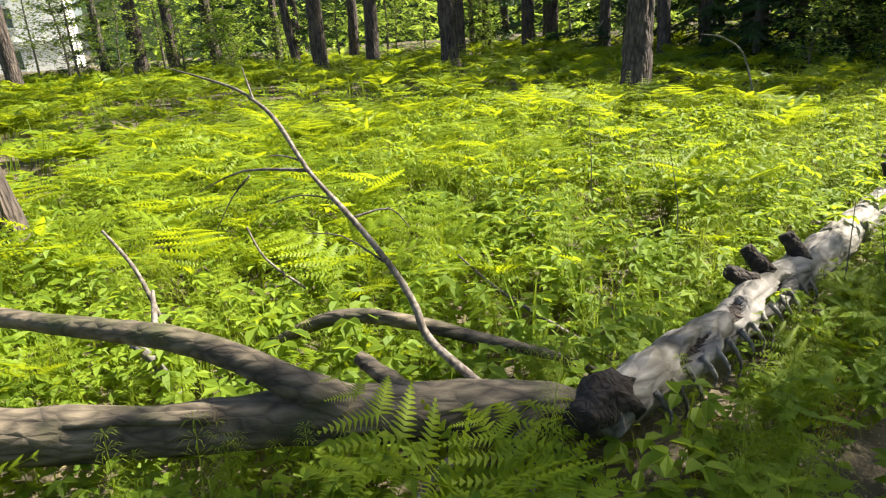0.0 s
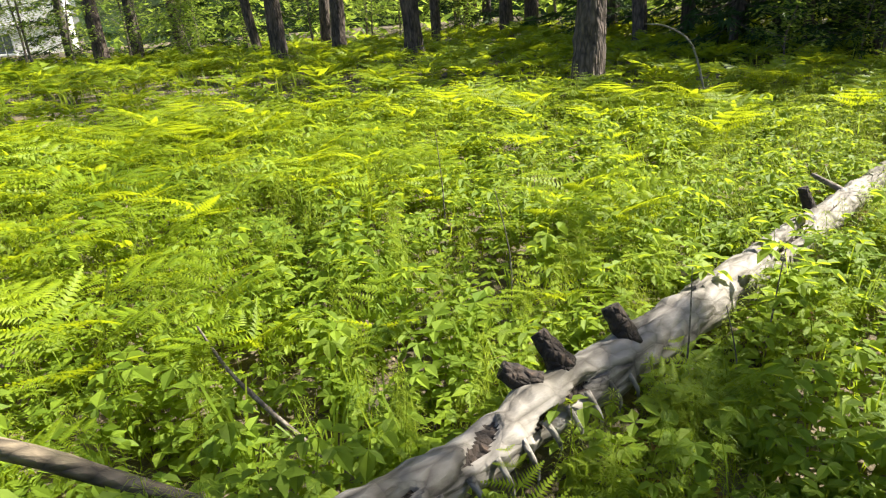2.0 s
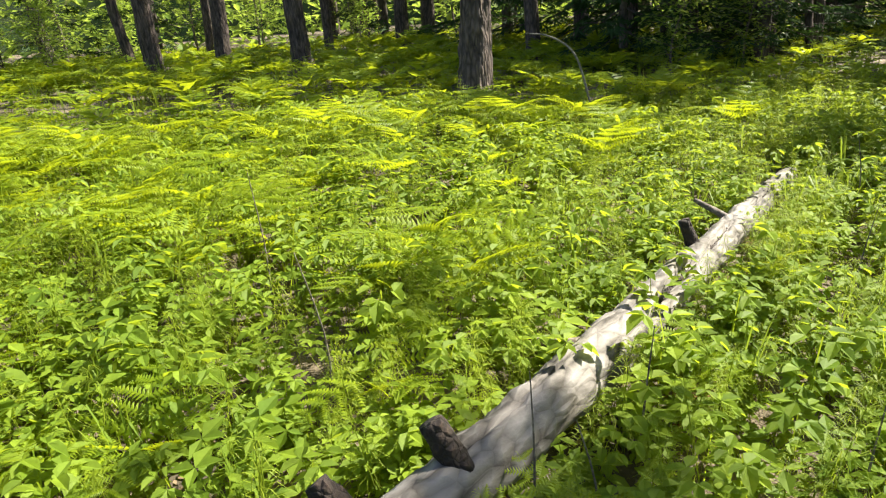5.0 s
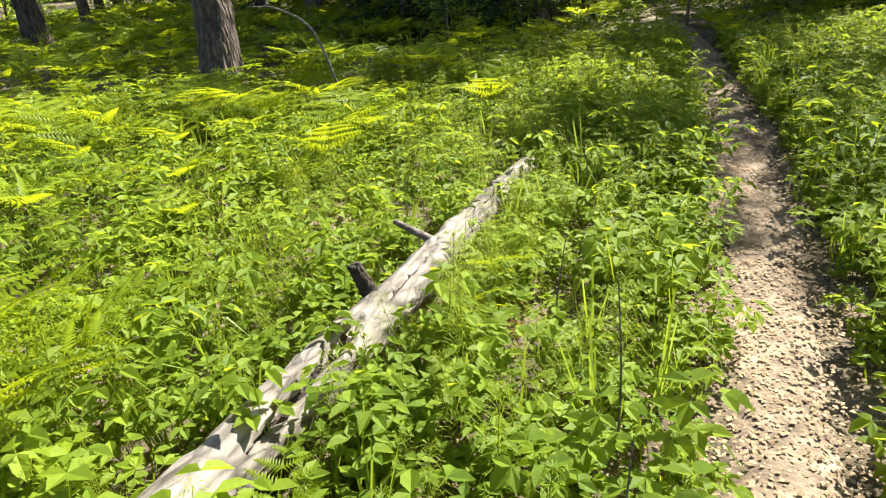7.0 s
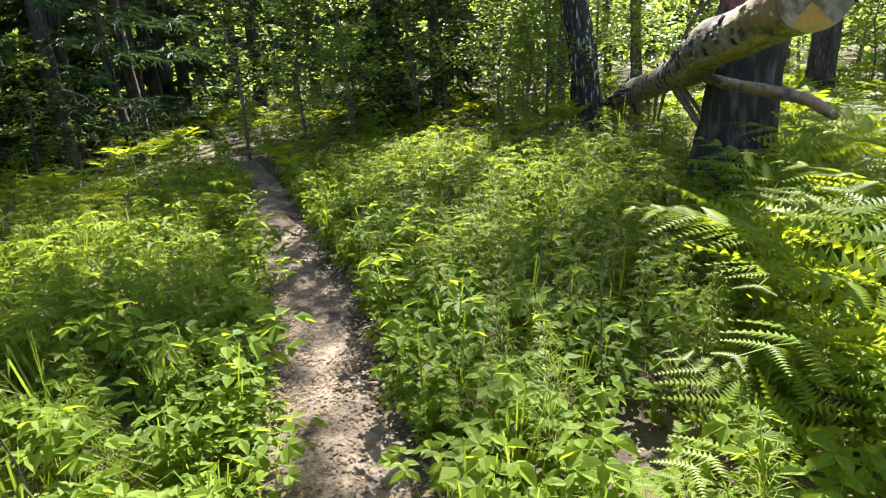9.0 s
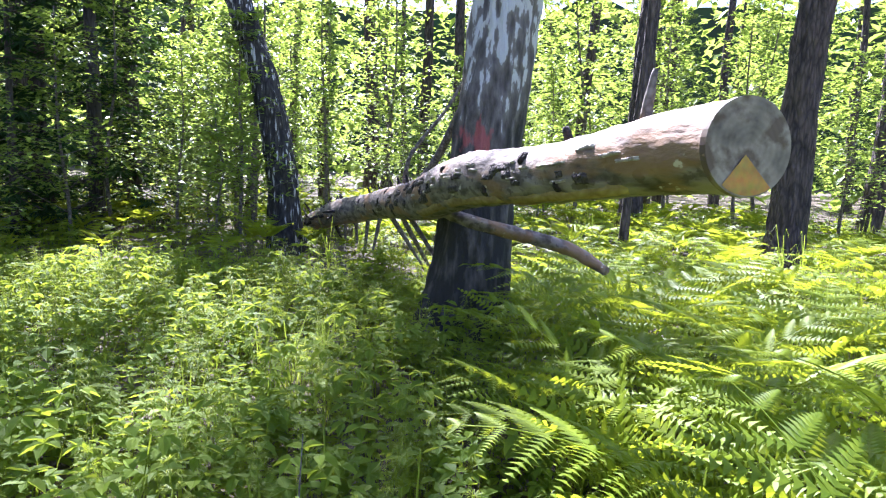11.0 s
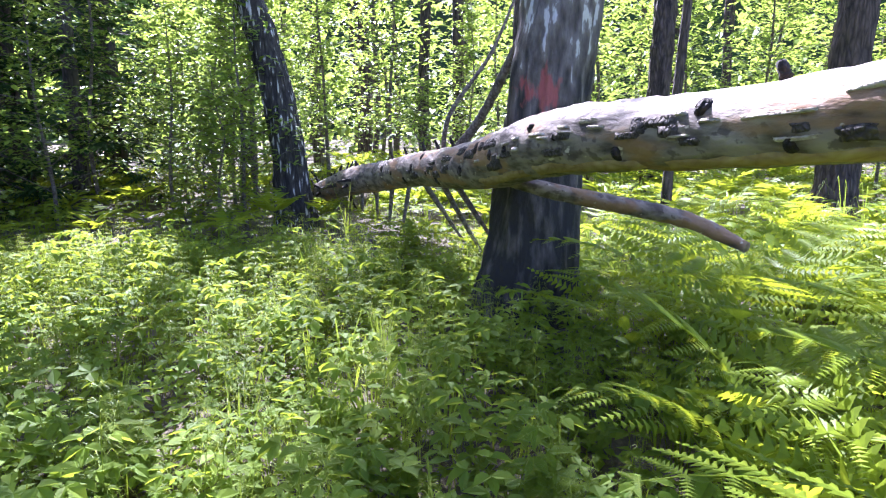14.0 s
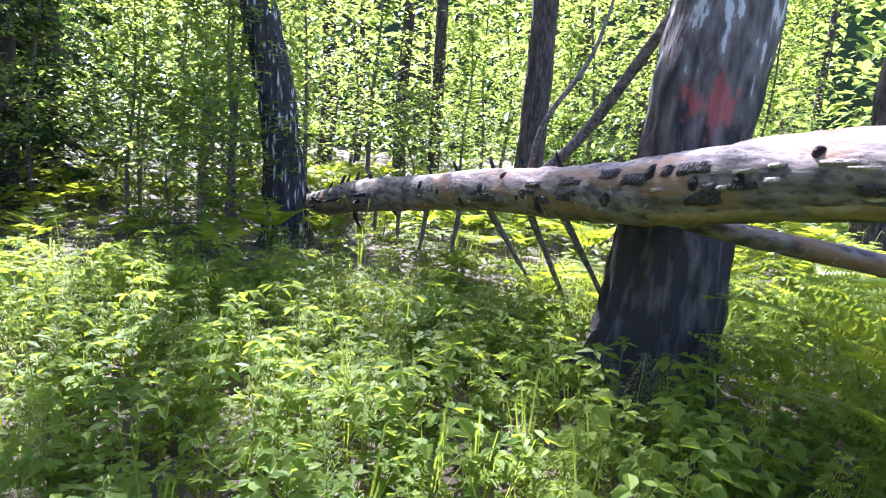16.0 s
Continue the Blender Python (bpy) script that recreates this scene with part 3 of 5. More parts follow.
def make_sapling(height, seed, leaf=0.075, label="slender young deciduous tree in bright green leaf", leaves=1100, wide=0.30):
    """A thin stem with fine twigs that carry many small leaves."""
    r = np.random.default_rng(seed)
    tree = thing("sapling", label, "young tree", "undergrowth saplings")
    p = trunk_line(height, (r.uniform(-0.05, 0.05), r.uniform(-0.05, 0.05)), 0.3, 18, seed)
    p[:, 2] = np.linspace(-0.2, height, 18)
    part("trunk", mesh_np("trunk", *tube(p, np.linspace(0.008 + 0.007 * height, 0.004, 18), 7), M_TWIG, True), tree)
    limbs, spots = [], []
    n = int(10 + 7 * height)
    for k in range(n):
        z = height * (0.14 + 0.84 * (k + r.uniform(0, 1)) / n)
        c = np.array([np.interp(z, p[:, 2], p[:, i]) for i in range(3)])
        a = k * 2.4 + r.uniform(-0.4, 0.4)
        ln = height * wide * (1.05 - z / height) * r.uniform(0.6, 1.15) + 0.18
        tip = c + np.array((np.cos(a) * ln, np.sin(a) * ln, ln * r.uniform(0.0, 0.55)))
        limbs.append(tube([c, 0.5 * (c + tip) + (0, 0, 0.05 * ln), tip], (0.007, 0.005, 0.002), 3, cap=False))
        for q in range(int(leaves / n)):
            w = r.uniform(0.12, 1.05)
            b = c * (1 - w) + tip * w + r.normal(0, 0.045 + 0.10 * ln, 3) * (1, 1, 0.45)
            spots.append((*b, r.uniform(0, 6.28), leaf * r.uniform(0.6, 1.35), r.uniform(-0.6, 0.45)))
    tagged(part("twigwork", mesh_np("twigwork", *join(limbs), M_TWIG), tree), kind="stuff")
    tagged(part("foliage", mesh_np("foliage", *scatter(small_leaf(1, 0.64), spots), M_TREELEAF), tree), kind="stuff")
    return tree


# trunks that stand out one by one; 31, 34, 35 are added to cast shade
PINE = "tall pine with dark furrowed bark standing in ferns"
for i, (x, y, r0, lx, ly) in enumerate([
        (2.83, 10.0, 0.215, 0.0, 0.01), (0.15, 15.9, 0.20, -0.01, 0), (-2.0, 18.4, 0.19, -0.02, 0), (-2.9, 21.5, 0.17, 0, 0), (-3.0, 16.4, 0.185, -0.03, 0),
        (-3.8, 17.6, 0.12, -0.02, 0), (-5.2, 21.0, 0.12, 0, 0), (2.6, 20.8, 0.20, 0, 0), (3.4, 22.6, 0.15, 0, 0), (0.5, 20.2, 0.13, -0.02, 0),
        (-7.0, 20.8, 0.17, -0.04, 0), (-8.6, 19.0, 0.20, -0.02, 0), (-9.4, 20.6, 0.18, 0.01, 0), (5.0, 15.4, 0.16, 0, 0), (7.1, 15.2, 0.10, 0, 0),
        (8.6, 12.6, 0.10, 0, 0), (9.5, 12.8, 0.07, 0.01, 0), (10.3, 13.8, 0.11, -0.01, 0.01), (12.0, 15.8, 0.14, 0, 0), (11.7, 18.3, 0.14, 0, 0),
        (16.0, 12.4, 0.13, 0.0, 0.01), (16.75, 1.7, 0.20, 0, -0.03), (13.4, 0.35, 0.23, 0, -0.05), (12.7, 2.45, 0.06, 0.01, -0.04), (15.3, 4.05, 0.20, 0, -0.03), (20.2, 5.9, 0.14, 0, 0),
        (20.8, 5.25, 0.15, 0, 0), (24.3, 8.2, 0.22, 0, 0), (21.0, 8.6, 0.15, 0, 0), (17.2, -2.6, 0.20, 0, -0.03), (12.0, -1.6, 0.14, 0, -0.02), (20.6, 2.1, 0.14, 0, 0), (-2.75, 3.9, 0.095, -0.03, 0), (-9.2, 14.2, 0.17, -0.03, 0), (17.6, 9.2, 0.12, 0, 0), (19.8, 10.4, 0.13, 0, 0)]):
    # crowns out of view, with height and limbs set by the shade they cast
    full = {20: (15.0, 0.45, 2.6, 48), 34: (13.0, 0.72, 2.0, 10), 28: (16.0, 0.6, 2.4, 20), 35: (14.0, 0.55, 2.4, 3), 25: (16.0, 0.66, 2.5, 11), 26: (17.0, 0.66, 2.5, 11), 24: (18.0, 0.66, 2.5, 6), 23: (9.0, 0.7, 1.2, 6)}
    height, low, reach, limbs = full.get(i, (15.0 + (i * 37 % 5), 0.66, 2.5, 24 if x < 6 and y > 12 else 16 if x > 18 and 5 < y < 7 else 10))
    make_tree("pine", x, y, r0, height, PINE, (lx, ly), 11 + i, low, reach, limbs, near=(i in (0, 1, 4, 21, 22)), group="pines", per=8 if limbs > 12 else 5, size=0.75 if limbs > 12 else 0.55)
# the small birch bows over its foot, the old one leans and then rises straight
BOW = [(-0.3, 0, 0), (0, 0, 0), (0.9, 0, 0.04), (1.5, 0, 0.13), (2.3, 0, 0.31), (3.0, 0, 0.54), (4.0, 0, 0.9), (6.0, 0, 1.5), (11.0, 0, 2.2)]
# its crown, above the view, is sized to shade the far trail
make_tree("birch", 13.15, 6.82, 0.215, 9.3, "leaning birch with black fissured bark and pale streaks", (0.0, 0.11), 71, 0.58, 2.0, 19, True, size=0.42, per=7, sweep=BOW)
LEAN = [(-0.3, 0, 0.03), (0, 0, 0), (1.0, 0, -0.09), (2.0, 0, -0.20), (3.0, 0, -0.32), (4.5, 0, -0.45), (13.0, 0, -0.5)]
# straight upper stem and dense crown, out of view, put shade near the start
make_tree("birch", 9.62, 4.16, 0.29, 12.6, "thick old birch with mottled white bark and a red paint blaze", (0.0, -0.085), 72, 0.58, 2.1, 50, True, mat=M_BIGBIRCH, size=0.42, per=9, sweep=LEAN)
# the woods behind, thinning out with distance
r = np.random.default_rng(5)
count = 0
while count < 60:
    a, d = r.uniform(-1.1, 2.35), r.uniform(17, 42)
    x, y = 4 + d * math.cos(a), 4 + d * math.sin(a)
    if x < -3 and y > 22 or trail_distance(x, y) < 1.2:
        continue
    count += 1
    make_tree("pine", x, y, r.uniform(0.10, 0.2), r.uniform(13, 18), "slim forest pine in the wood behind the clearing", (r.uniform(-0.02, 0.02), r.uniform(-0.02, 0.02)), 100 + count, 0.5, 2.2, 9, group="background pines", size=0.7)

spruces = [make_spruce(13.0, 2.3, 3, "tall dark green spruce with drooping boughs to the ground"), make_spruce(6.0, 1.5, 4, "young dark green spruce with low boughs", 0.35)]
# the spruce at (8.3, 12.4) is added to shade the back of the ferns
SPOTS = [(6.2, 13.4, 1, 0.9), (8.0, 15.4, 0, 1), (10.0, 16.0, 0, 1.05), (6.6, 17.2, 0, 0.95), (11.4, 15.6, 0, 0.9), (14.2, 11.6, 1, 0.85), (16.4, 12.9, 0, 0.95),
         (16.2, 17.6, 0, 1), (4.4, 18.6, 0, 0.9), (-11.2, 22.0, 0, 0.8), (-8.0, 24.0, 1, 1), (19.8, 13.2, 0, 0.9), (13.0, 17.0, 0, 1), (-5.5, 25.5, 0, 0.9), (14.4, 18.4, 0, 0.9), (9.2, 14.2, 0, 0.85), (11.0, 18.6, 0, 1.0), (8.4, 18.8, 0, 1.05), (5.6, 20.6, 0, 1), (7.4, 13.2, 1, 1.0), (2.2, 24.5, 0, 0.9), (18.6, 17.8, 0, 1.1), (8.3, 12.4, 0, 0.72), (15.6, 11.2, 0, 0.8), (17.4, 11.6, 0, 0.9)]
for k, (x, y, w, s) in enumerate(SPOTS):
    m = Matrix.Translation((x, y, float(ground_z(x, y)))) @ pose(0, 0, 0, 0, 0, k * 67) @ Matrix.Scale(s, 4)
    if k < 2:
        q = spruces[1 - k]
        q.matrix_basis = m
    else:
        o = copy_thing(spruces[w], m)
        o.matrix_basis = m

saplings = [make_sapling(3.2, 21, 0.085, leaves=1600), make_sapling(4.6, 22, 0.095, leaves=2000), make_sapling(1.9, 23, 0.08, leaves=1200, wide=0.40), make_sapling(6.0, 24, 0.11, leaves=2200, wide=0.27)]
SAPS = [(12.9, 7.35, 0), (14.0, 7.6, 1), (14.6, 7.9, 1), (12.9, 9.8, 0), (15.6, 9.4, 0), (16.4, 7.2, 1), (17.6, 8.3, 1), (14.9, 10.4, 1), (18.4, 6.4, 3),
        (19.2, 4.4, 1), (18.2, 2.6, 3), (19.8, 0.8, 3), (17.4, -0.4, 1), (20.4, -1.8, 3), (18.6, -3.4, 1), (22.0, 3.0, 3), (22.6, 0.6, 3), (21.4, 7.2, 3),
        (11.6, 11.2, 0), (11.9, 10.4, 1), (-8.2, 17.0, 0), (-9.6, 17.6, 1), (-7.0, 18.0, 0), (-6.0, 18.8, 2), (-4.6, 19.6, 2), (-10.8, 19.0, 1), (-0.6, 22.0, 0),
        (1.4, 22.6, 2), (-1.6, 23.0, 0), (16.2, 5.6, 2), (16.0, 3.4, 2), (11.0, 9.6, 2), (7.6, 11.8, 2), (6.2, 11.4, 2), (23.0, -4.0, 3), (24.0, 5.2, 3),
        (23.6, 10.4, 3), (20.2, 11.4, 3), (25.0, 1.6, 3), (25.6, -1.0, 3), (14.4, 9.0, 0), (19.6, 9.4, 1), (10.2, 11.0, 0), (15.4, 13.4, 3), (21.8, -6.5, 3), (12.5, 7.5, 2), (14.6, 8.6, 2), (15.2, 8.4, 0), (16.0, 9.0, 1), (17.4, 10.6, 0), (18.6, 8.0, 1), (17.0, 4.8, 0), (18.0, 0.8, 1), (15.6, -1.4, 0), (16.6, -4.6, 3), (19.6, -5.4, 3), (14.2, -3.4, 0), (20.8, 3.8, 3), (17.2, 3.2, 0), (22.4, -2.4, 3), (-6.4, 20.2, 1), (-9.0, 21.4, 3), (-3.4, 22.4, 1), (-11.8, 18.0, 0), (-5.6, 17.6, 2), (-12.6, 20.6, 1), (1.0, 25.0, 1), (-2.2, 25.6, 3), (4.6, 24.6, 3)]
made = set()
for k, (x, y, w) in enumerate(SAPS):
    m = Matrix.Translation((x, y, float(ground_z(x, y)))) @ pose(0, 0, 0, 0, 0, k * 53)
    if w in made:
        copy_thing(saplings[w], m)
    else:
        saplings[w].matrix_basis = m
        made.add(w)

# far woods that close the view all round
r = np.random.default_rng(9)
spots = []
for k in range(52000):
    a = r.uniform(-1.9, 2.75)
    if 2.16 < a < 2.5:
        continue
    d = r.uniform(25, 50)
    x, y = 4 + d * math.cos(a), 4 + d * math.sin(a)
    if noise.noise(Vector((x * 0.2, y * 0.2, 0.0))) < -0.18:
        continue
    spots.append((x, y, r.uniform(0, 1) ** 1.25 * 15, r.uniform(0, 6.28), r.uniform(0.35, 0.95), r.uniform(-0.8, 0.6)))
ang = np.linspace(-2.0, 2.14, 60)
ring = np.stack([4 + 62 * np.cos(ang), 4 + 62 * np.sin(ang)], -1)
tops = [15 + 3 * noise.noise(Vector((0.8 * k, 0, 0))) + 1.5 * noise.noise(Vector((2.7 * k, 5, 0))) for k in range(60)]
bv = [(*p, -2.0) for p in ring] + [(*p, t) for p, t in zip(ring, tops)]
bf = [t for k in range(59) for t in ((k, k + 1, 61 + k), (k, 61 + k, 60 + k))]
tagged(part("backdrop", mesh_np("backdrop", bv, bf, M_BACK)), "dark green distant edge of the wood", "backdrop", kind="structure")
far = part("far_woods", mesh_np("far_woods", *scatter(small_leaf(1, 0.55), spots), M_TREELEAF))
tagged(far, "dense leafy green woods closing the view", "woods", kind="stuff")


# ---------------------------------------------------------------- fallen timber
def stub(name, base, tip, r0, r1, parent, mat, label="", bend=(0, 0, 0), rough=0.28, sides=11):
    b, t = np.asarray(base, float), np.asarray(tip, float)
    p = spline([b, 0.5 * (b + t) + np.asarray(bend, float), t], 7)
    return part(name, mesh_np(name, *tube(p, np.linspace(r0, r1, 7), sides, rough, 3, True, 25), mat, True), parent, label)


def fallen_logs():
    # the long bare log beside the footpath
    log = thing("fallen_log", "long weathered bare grey log lying among ferns beside the path", "log", at=(0, 0, 0))
    pts = spline([(0.36, 1.56, 0.43, 0.075), (0.75, 1.97, 0.385, 0.085), (1.02, 2.24, 0.35, 0.075), (1.26, 2.5, 0.335, 0.092), (1.9, 3.13, 0.29, 0.097), (2.6, 3.84, 0.25, 0.10), (3.3, 4.56, 0.22, 0.086), (4.0, 5.27, 0.20, 0.08), (4.42, 5.69, 0.18, 0.065)], 210)
    v, f = tube(pts[:, :3], pts[:, 3], 44, 0.17, 2, True, 7)
    sunk = np.zeros(len(v), bool)
    # splits and rotten hollows: station, length and angle from the trail side up, width, depth
    for x0, x1, a0, a1, wide, deep in ((2.38, 2.88, 32, 80, 0.55, 0.72), (2.95, 3.35, 60, 85, 0.30, 0.5), (0.62, 0.86, 20, 60, 0.55, 0.55), (1.12, 1.40, 5, 40, 0.5, 0.6), (1.55, 2.1, 88, 100, 0.12, 0.3), (0.95, 1.1, 40, 110, 0.8, 0.35), (3.5, 4.0, 60, 75, 0.16, 0.4)):
        for k in range(210 * 44):
            c = pts[k // 44]
            if not x0 < c[0] < x1:
                continue
            d = v[k] - c[:3]
            w = (c[0] - x0) / (x1 - x0)
            ang = math.atan2(d[2], 0.707 * (d[0] - d[1]))
            off = abs(ang - radians(a0 + (a1 - a0) * w)) / (wide * (0.75 + 0.5 * noise.noise(Vector((c[0] * 14, a0, 0)))) * min(1, 6 * w, 6 * (1 - w)) + 0.01)
            if off < 1:
                v[k] = c[:3] + d * (1 - deep * min(1, 2.2 * (1 - off)))
                sunk[k] = off < 0.8
    me = mesh_np("trunk", v, f, M_LOG, True)
    me.materials.append(M_ROT)
    hollow = sunk[np.asarray(f)].all(axis=1)
    me.polygons.foreach_set("material_index", hollow.astype(np.int32)[:len(me.polygons)])
    part("trunk", me, log)
    for k in range(14):
        x = 0.5 + 0.075 * k
        c = np.array([np.interp(x, pts[:, 0], pts[:, i]) for i in range(4)])
        stub("bark_splinter", c[:3] + (0.05, -0.05, 0.03), c[:3] + (0.085, -0.09, -0.07 - 0.02 * (k % 3)), 0.012, 0.003, log, M_LOG, "hanging shred of pale torn wood", (0.02, -0.02, 0.0), 0.2, 5)
    stub("branch_stub", (2.98, 4.28, 0.27), (2.92, 4.31, 0.43), 0.04, 0.024, log, M_ROT, "dark broken branch stub")
    stub("branch_stub", (1.22, 2.50, 0.40), (1.11, 2.51, 0.46), 0.05, 0.03, log, M_ROT, "dark broken branch stub")
    stub("branch_stub", (1.32, 2.58, 0.40), (1.24, 2.64, 0.51), 0.05, 0.028, log, M_ROT, "dark broken branch stub")
    stub("branch_stub", (3.42, 4.66, 0.25), (3.24, 4.82, 0.36), 0.025, 0.012, log, M_TWIG, "thin broken branch stub")
    stub("branch_stub", (2.25, 3.45, 0.29), (1.92, 3.52, 0.30), 0.028, 0.02, log, M_TWIG, "thin broken branch stub")
    stub("branch_stub", (1.58, 2.79, 0.36), (1.52, 2.84, 0.49), 0.046, 0.034, log, M_ROT, "dark broken branch stub")
    stub("broken_end", (0.42, 1.62, 0.46), (0.30, 1.48, 0.47), 0.08, 0.05, log, M_ROT, "rotten dark brown broken end", (0, 0, 0.02), 0.5, 14)
    # the forked log across the view at the start
    fork = thing("forked_log", "fallen forked trunk with grey brown bark and dead limbs", "log")
    pts = spline([(0.42, 1.72, 0.30, 0.07), (0.2, 1.69, 0.39, 0.085), (-0.15, 1.68, 0.41, 0.09), (-0.55, 1.66, 0.43, 0.085), (-0.9, 1.63, 0.43, 0.08), (-1.4, 1.60, 0.46, 0.085), (-2.3, 1.55, 0.5, 0.08), (-3.2, 1.5, 0.5, 0.07)], 60)
    part("trunk", mesh_np("trunk", *tube(pts[:, :3], pts[:, 3], 22, 0.10, 5, True, 8), M_LOG2, True), fork)
    arm = spline([(-0.36, 1.65, 0.46, 0.07), (-0.5, 1.66, 0.54, 0.05), (-0.72, 1.73, 0.62, 0.042), (-0.91, 1.80, 0.65, 0.04), (-1.12, 1.87, 0.655, 0.038), (-1.35, 1.95, 0.655, 0.036), (-1.62, 2.04, 0.66, 0.034), (-2.2, 2.2, 0.7, 0.028)], 40)
    part("limb", mesh_np("limb", *tube(arm[:, :3], arm[:, 3], 14, 0.10, 6, True, 14), M_LOG2, True), fork)
    stub("branch_stub", (-0.14, 1.66, 0.46), (-0.33, 1.80, 0.54), 0.032, 0.026, fork, M_LOG2, "short broken branch stub")
    stub("branch_stub", (0.22, 1.66, 0.42), (0.10, 1.52, 0.33), 0.03, 0.02, fork, M_LOG2, "short broken branch stub")
    stub("branch_stub", (-0.62, 1.68, 0.58), (-0.66, 1.70, 0.53), 0.008, 0.006, fork, M_TWIG)
    stub("branch_stub", (-0.95, 1.80, 0.67), (-1.02, 1.98, 0.74), 0.012, 0.006, fork, M_TWIG)
    stub("torn_bark", (-0.72, 1.58, 0.50), (-1.25, 1.56, 0.50), 0.022, 0.012, fork, M_LOG2, "strip of torn bark", (0, 0, 0.01))
    # thin dead branch that rises from the forked log
    br = thing("dead_branch", "bare thin dead branch leaning up from a fallen log", "branch")
    pts = spline([(0.05, 1.75, 0.44, 0.015), (-0.11, 1.86, 0.56, 0.014), (-0.15, 1.89, 0.67, 0.0125), (-0.22, 1.94, 0.79, 0.011), (-0.34, 2.03, 0.93, 0.0095), (-0.48, 2.12, 1.08, 0.008), (-0.58, 2.19, 1.24, 0.008), (-0.66, 2.24, 1.31, 0.006), (-0.77, 2.32, 1.36, 0.005), (-1.06, 2.53, 1.43, 0.002)], 44)
    part("stem", mesh_np("stem", *tube(pts[:, :3], pts[:, 3], 9, 0.15, 7, True, 30), M_TWIG, True), br)
    for b, t, r0, bend in [((-0.48, 2.12, 1.08), (-0.95, 2.36, 0.98), 0.007, (-0.02, 0, 0.04)), ((-0.66, 2.24, 1.31), (-0.70, 2.30, 1.42), 0.004, (0, 0, 0)),
                           ((-0.34, 2.03, 0.93), (-0.16, 2.14, 0.85), 0.005, (0.03, 0, 0.05)), ((-0.72, 2.25, 1.05), (-0.90, 2.33, 0.84), 0.004, (0, 0, 0.02)),
                           ((-0.50, 2.13, 1.11), (-0.64, 2.22, 1.12), 0.004, (0, 0, 0.01)), ((-0.24, 1.95, 0.80), (-0.52, 2.12, 0.86), 0.004, (0, 0, 0.04)),
                           ((-0.40, 2.07, 0.99), (-0.62, 2.10, 0.98), 0.003, (0, 0, 0.02))]:
        stub("side_twig", b, t, r0, 0.0015, br, M_TWIG, "", bend, 0.1, 6)
    # limbs lying behind and in front of the forked log
    for lab, line, mat in [
            ("dark curved dead limb lying in the ferns", [(-0.75, 2.3, 0.36, 0.022), (-0.56, 2.28, 0.45, 0.03), (-0.38, 2.25, 0.48, 0.032), (-0.17, 2.21, 0.45, 0.03), (0.02, 2.18, 0.40, 0.027), (0.35, 2.12, 0.32, 0.02), (0.6, 2.08, 0.2, 0.014)], M_LOG2),
            ("low mossy limb lying on the ground", [(-2.2, 1.45, 0.20, 0.04), (-1.6, 1.42, 0.25, 0.035), (-1.2, 1.44, 0.26, 0.03), (-0.8, 1.47, 0.2, 0.02)], M_LOG2),
            ("broken brown stick propped under a log", [(-0.42, 1.05, 0.2, 0.018), (-0.22, 1.3, 0.3, 0.018), (-0.06, 1.5, 0.36, 0.016)], M_TWIG),
            ("pale broken stick propped under a log", [(0.05, 1.1, 0.22, 0.008), (0.12, 1.3, 0.31, 0.008), (0.2, 1.52, 0.36, 0.006)], M_LOG),
            ("crooked grey dead twig standing in the ferns", [(-1.28, 2.6, 0.1, 0.012), (-1.32, 2.55, 0.45, 0.011), (-1.4, 2.6, 0.62, 0.009), (-1.55, 2.7, 0.76, 0.006)], M_TWIG),
            ("crooked grey dead twig lying low", [(-1.0, 2.0, 0.3, 0.018), (-1.14, 2.1, 0.42, 0.018), (-1.25, 2.15, 0.5, 0.015)], M_LOG),
            ("thin dead twig among the ferns", [(-0.75, 2.9, 0.35, 0.007), (-0.95, 3.0, 0.48, 0.006), (-1.05, 3.1, 0.62, 0.004)], M_TWIG),
            ("thin dead twig among the ferns", [(0.55, 2.5, 0.15, 0.010), (0.2, 2.75, 0.32, 0.008), (0.0, 2.95, 0.45, 0.004)], M_TWIG),
            ("pale bent dead stick above the ferns", [(3.75, 8.1, 0.45, 0.012), (3.6, 8.15, 0.95, 0.012), (3.35, 8.2, 1.15, 0.010), (3.1, 8.2, 1.2, 0.006)], M_LOG)]:
        pts = spline(line, 18)
        tagged(part("dead_stick", mesh_np("dead_stick", *tube(pts[:, :3], pts[:, 3], 8, 0.15, 8, True, 25), mat, True)), lab, "stick")


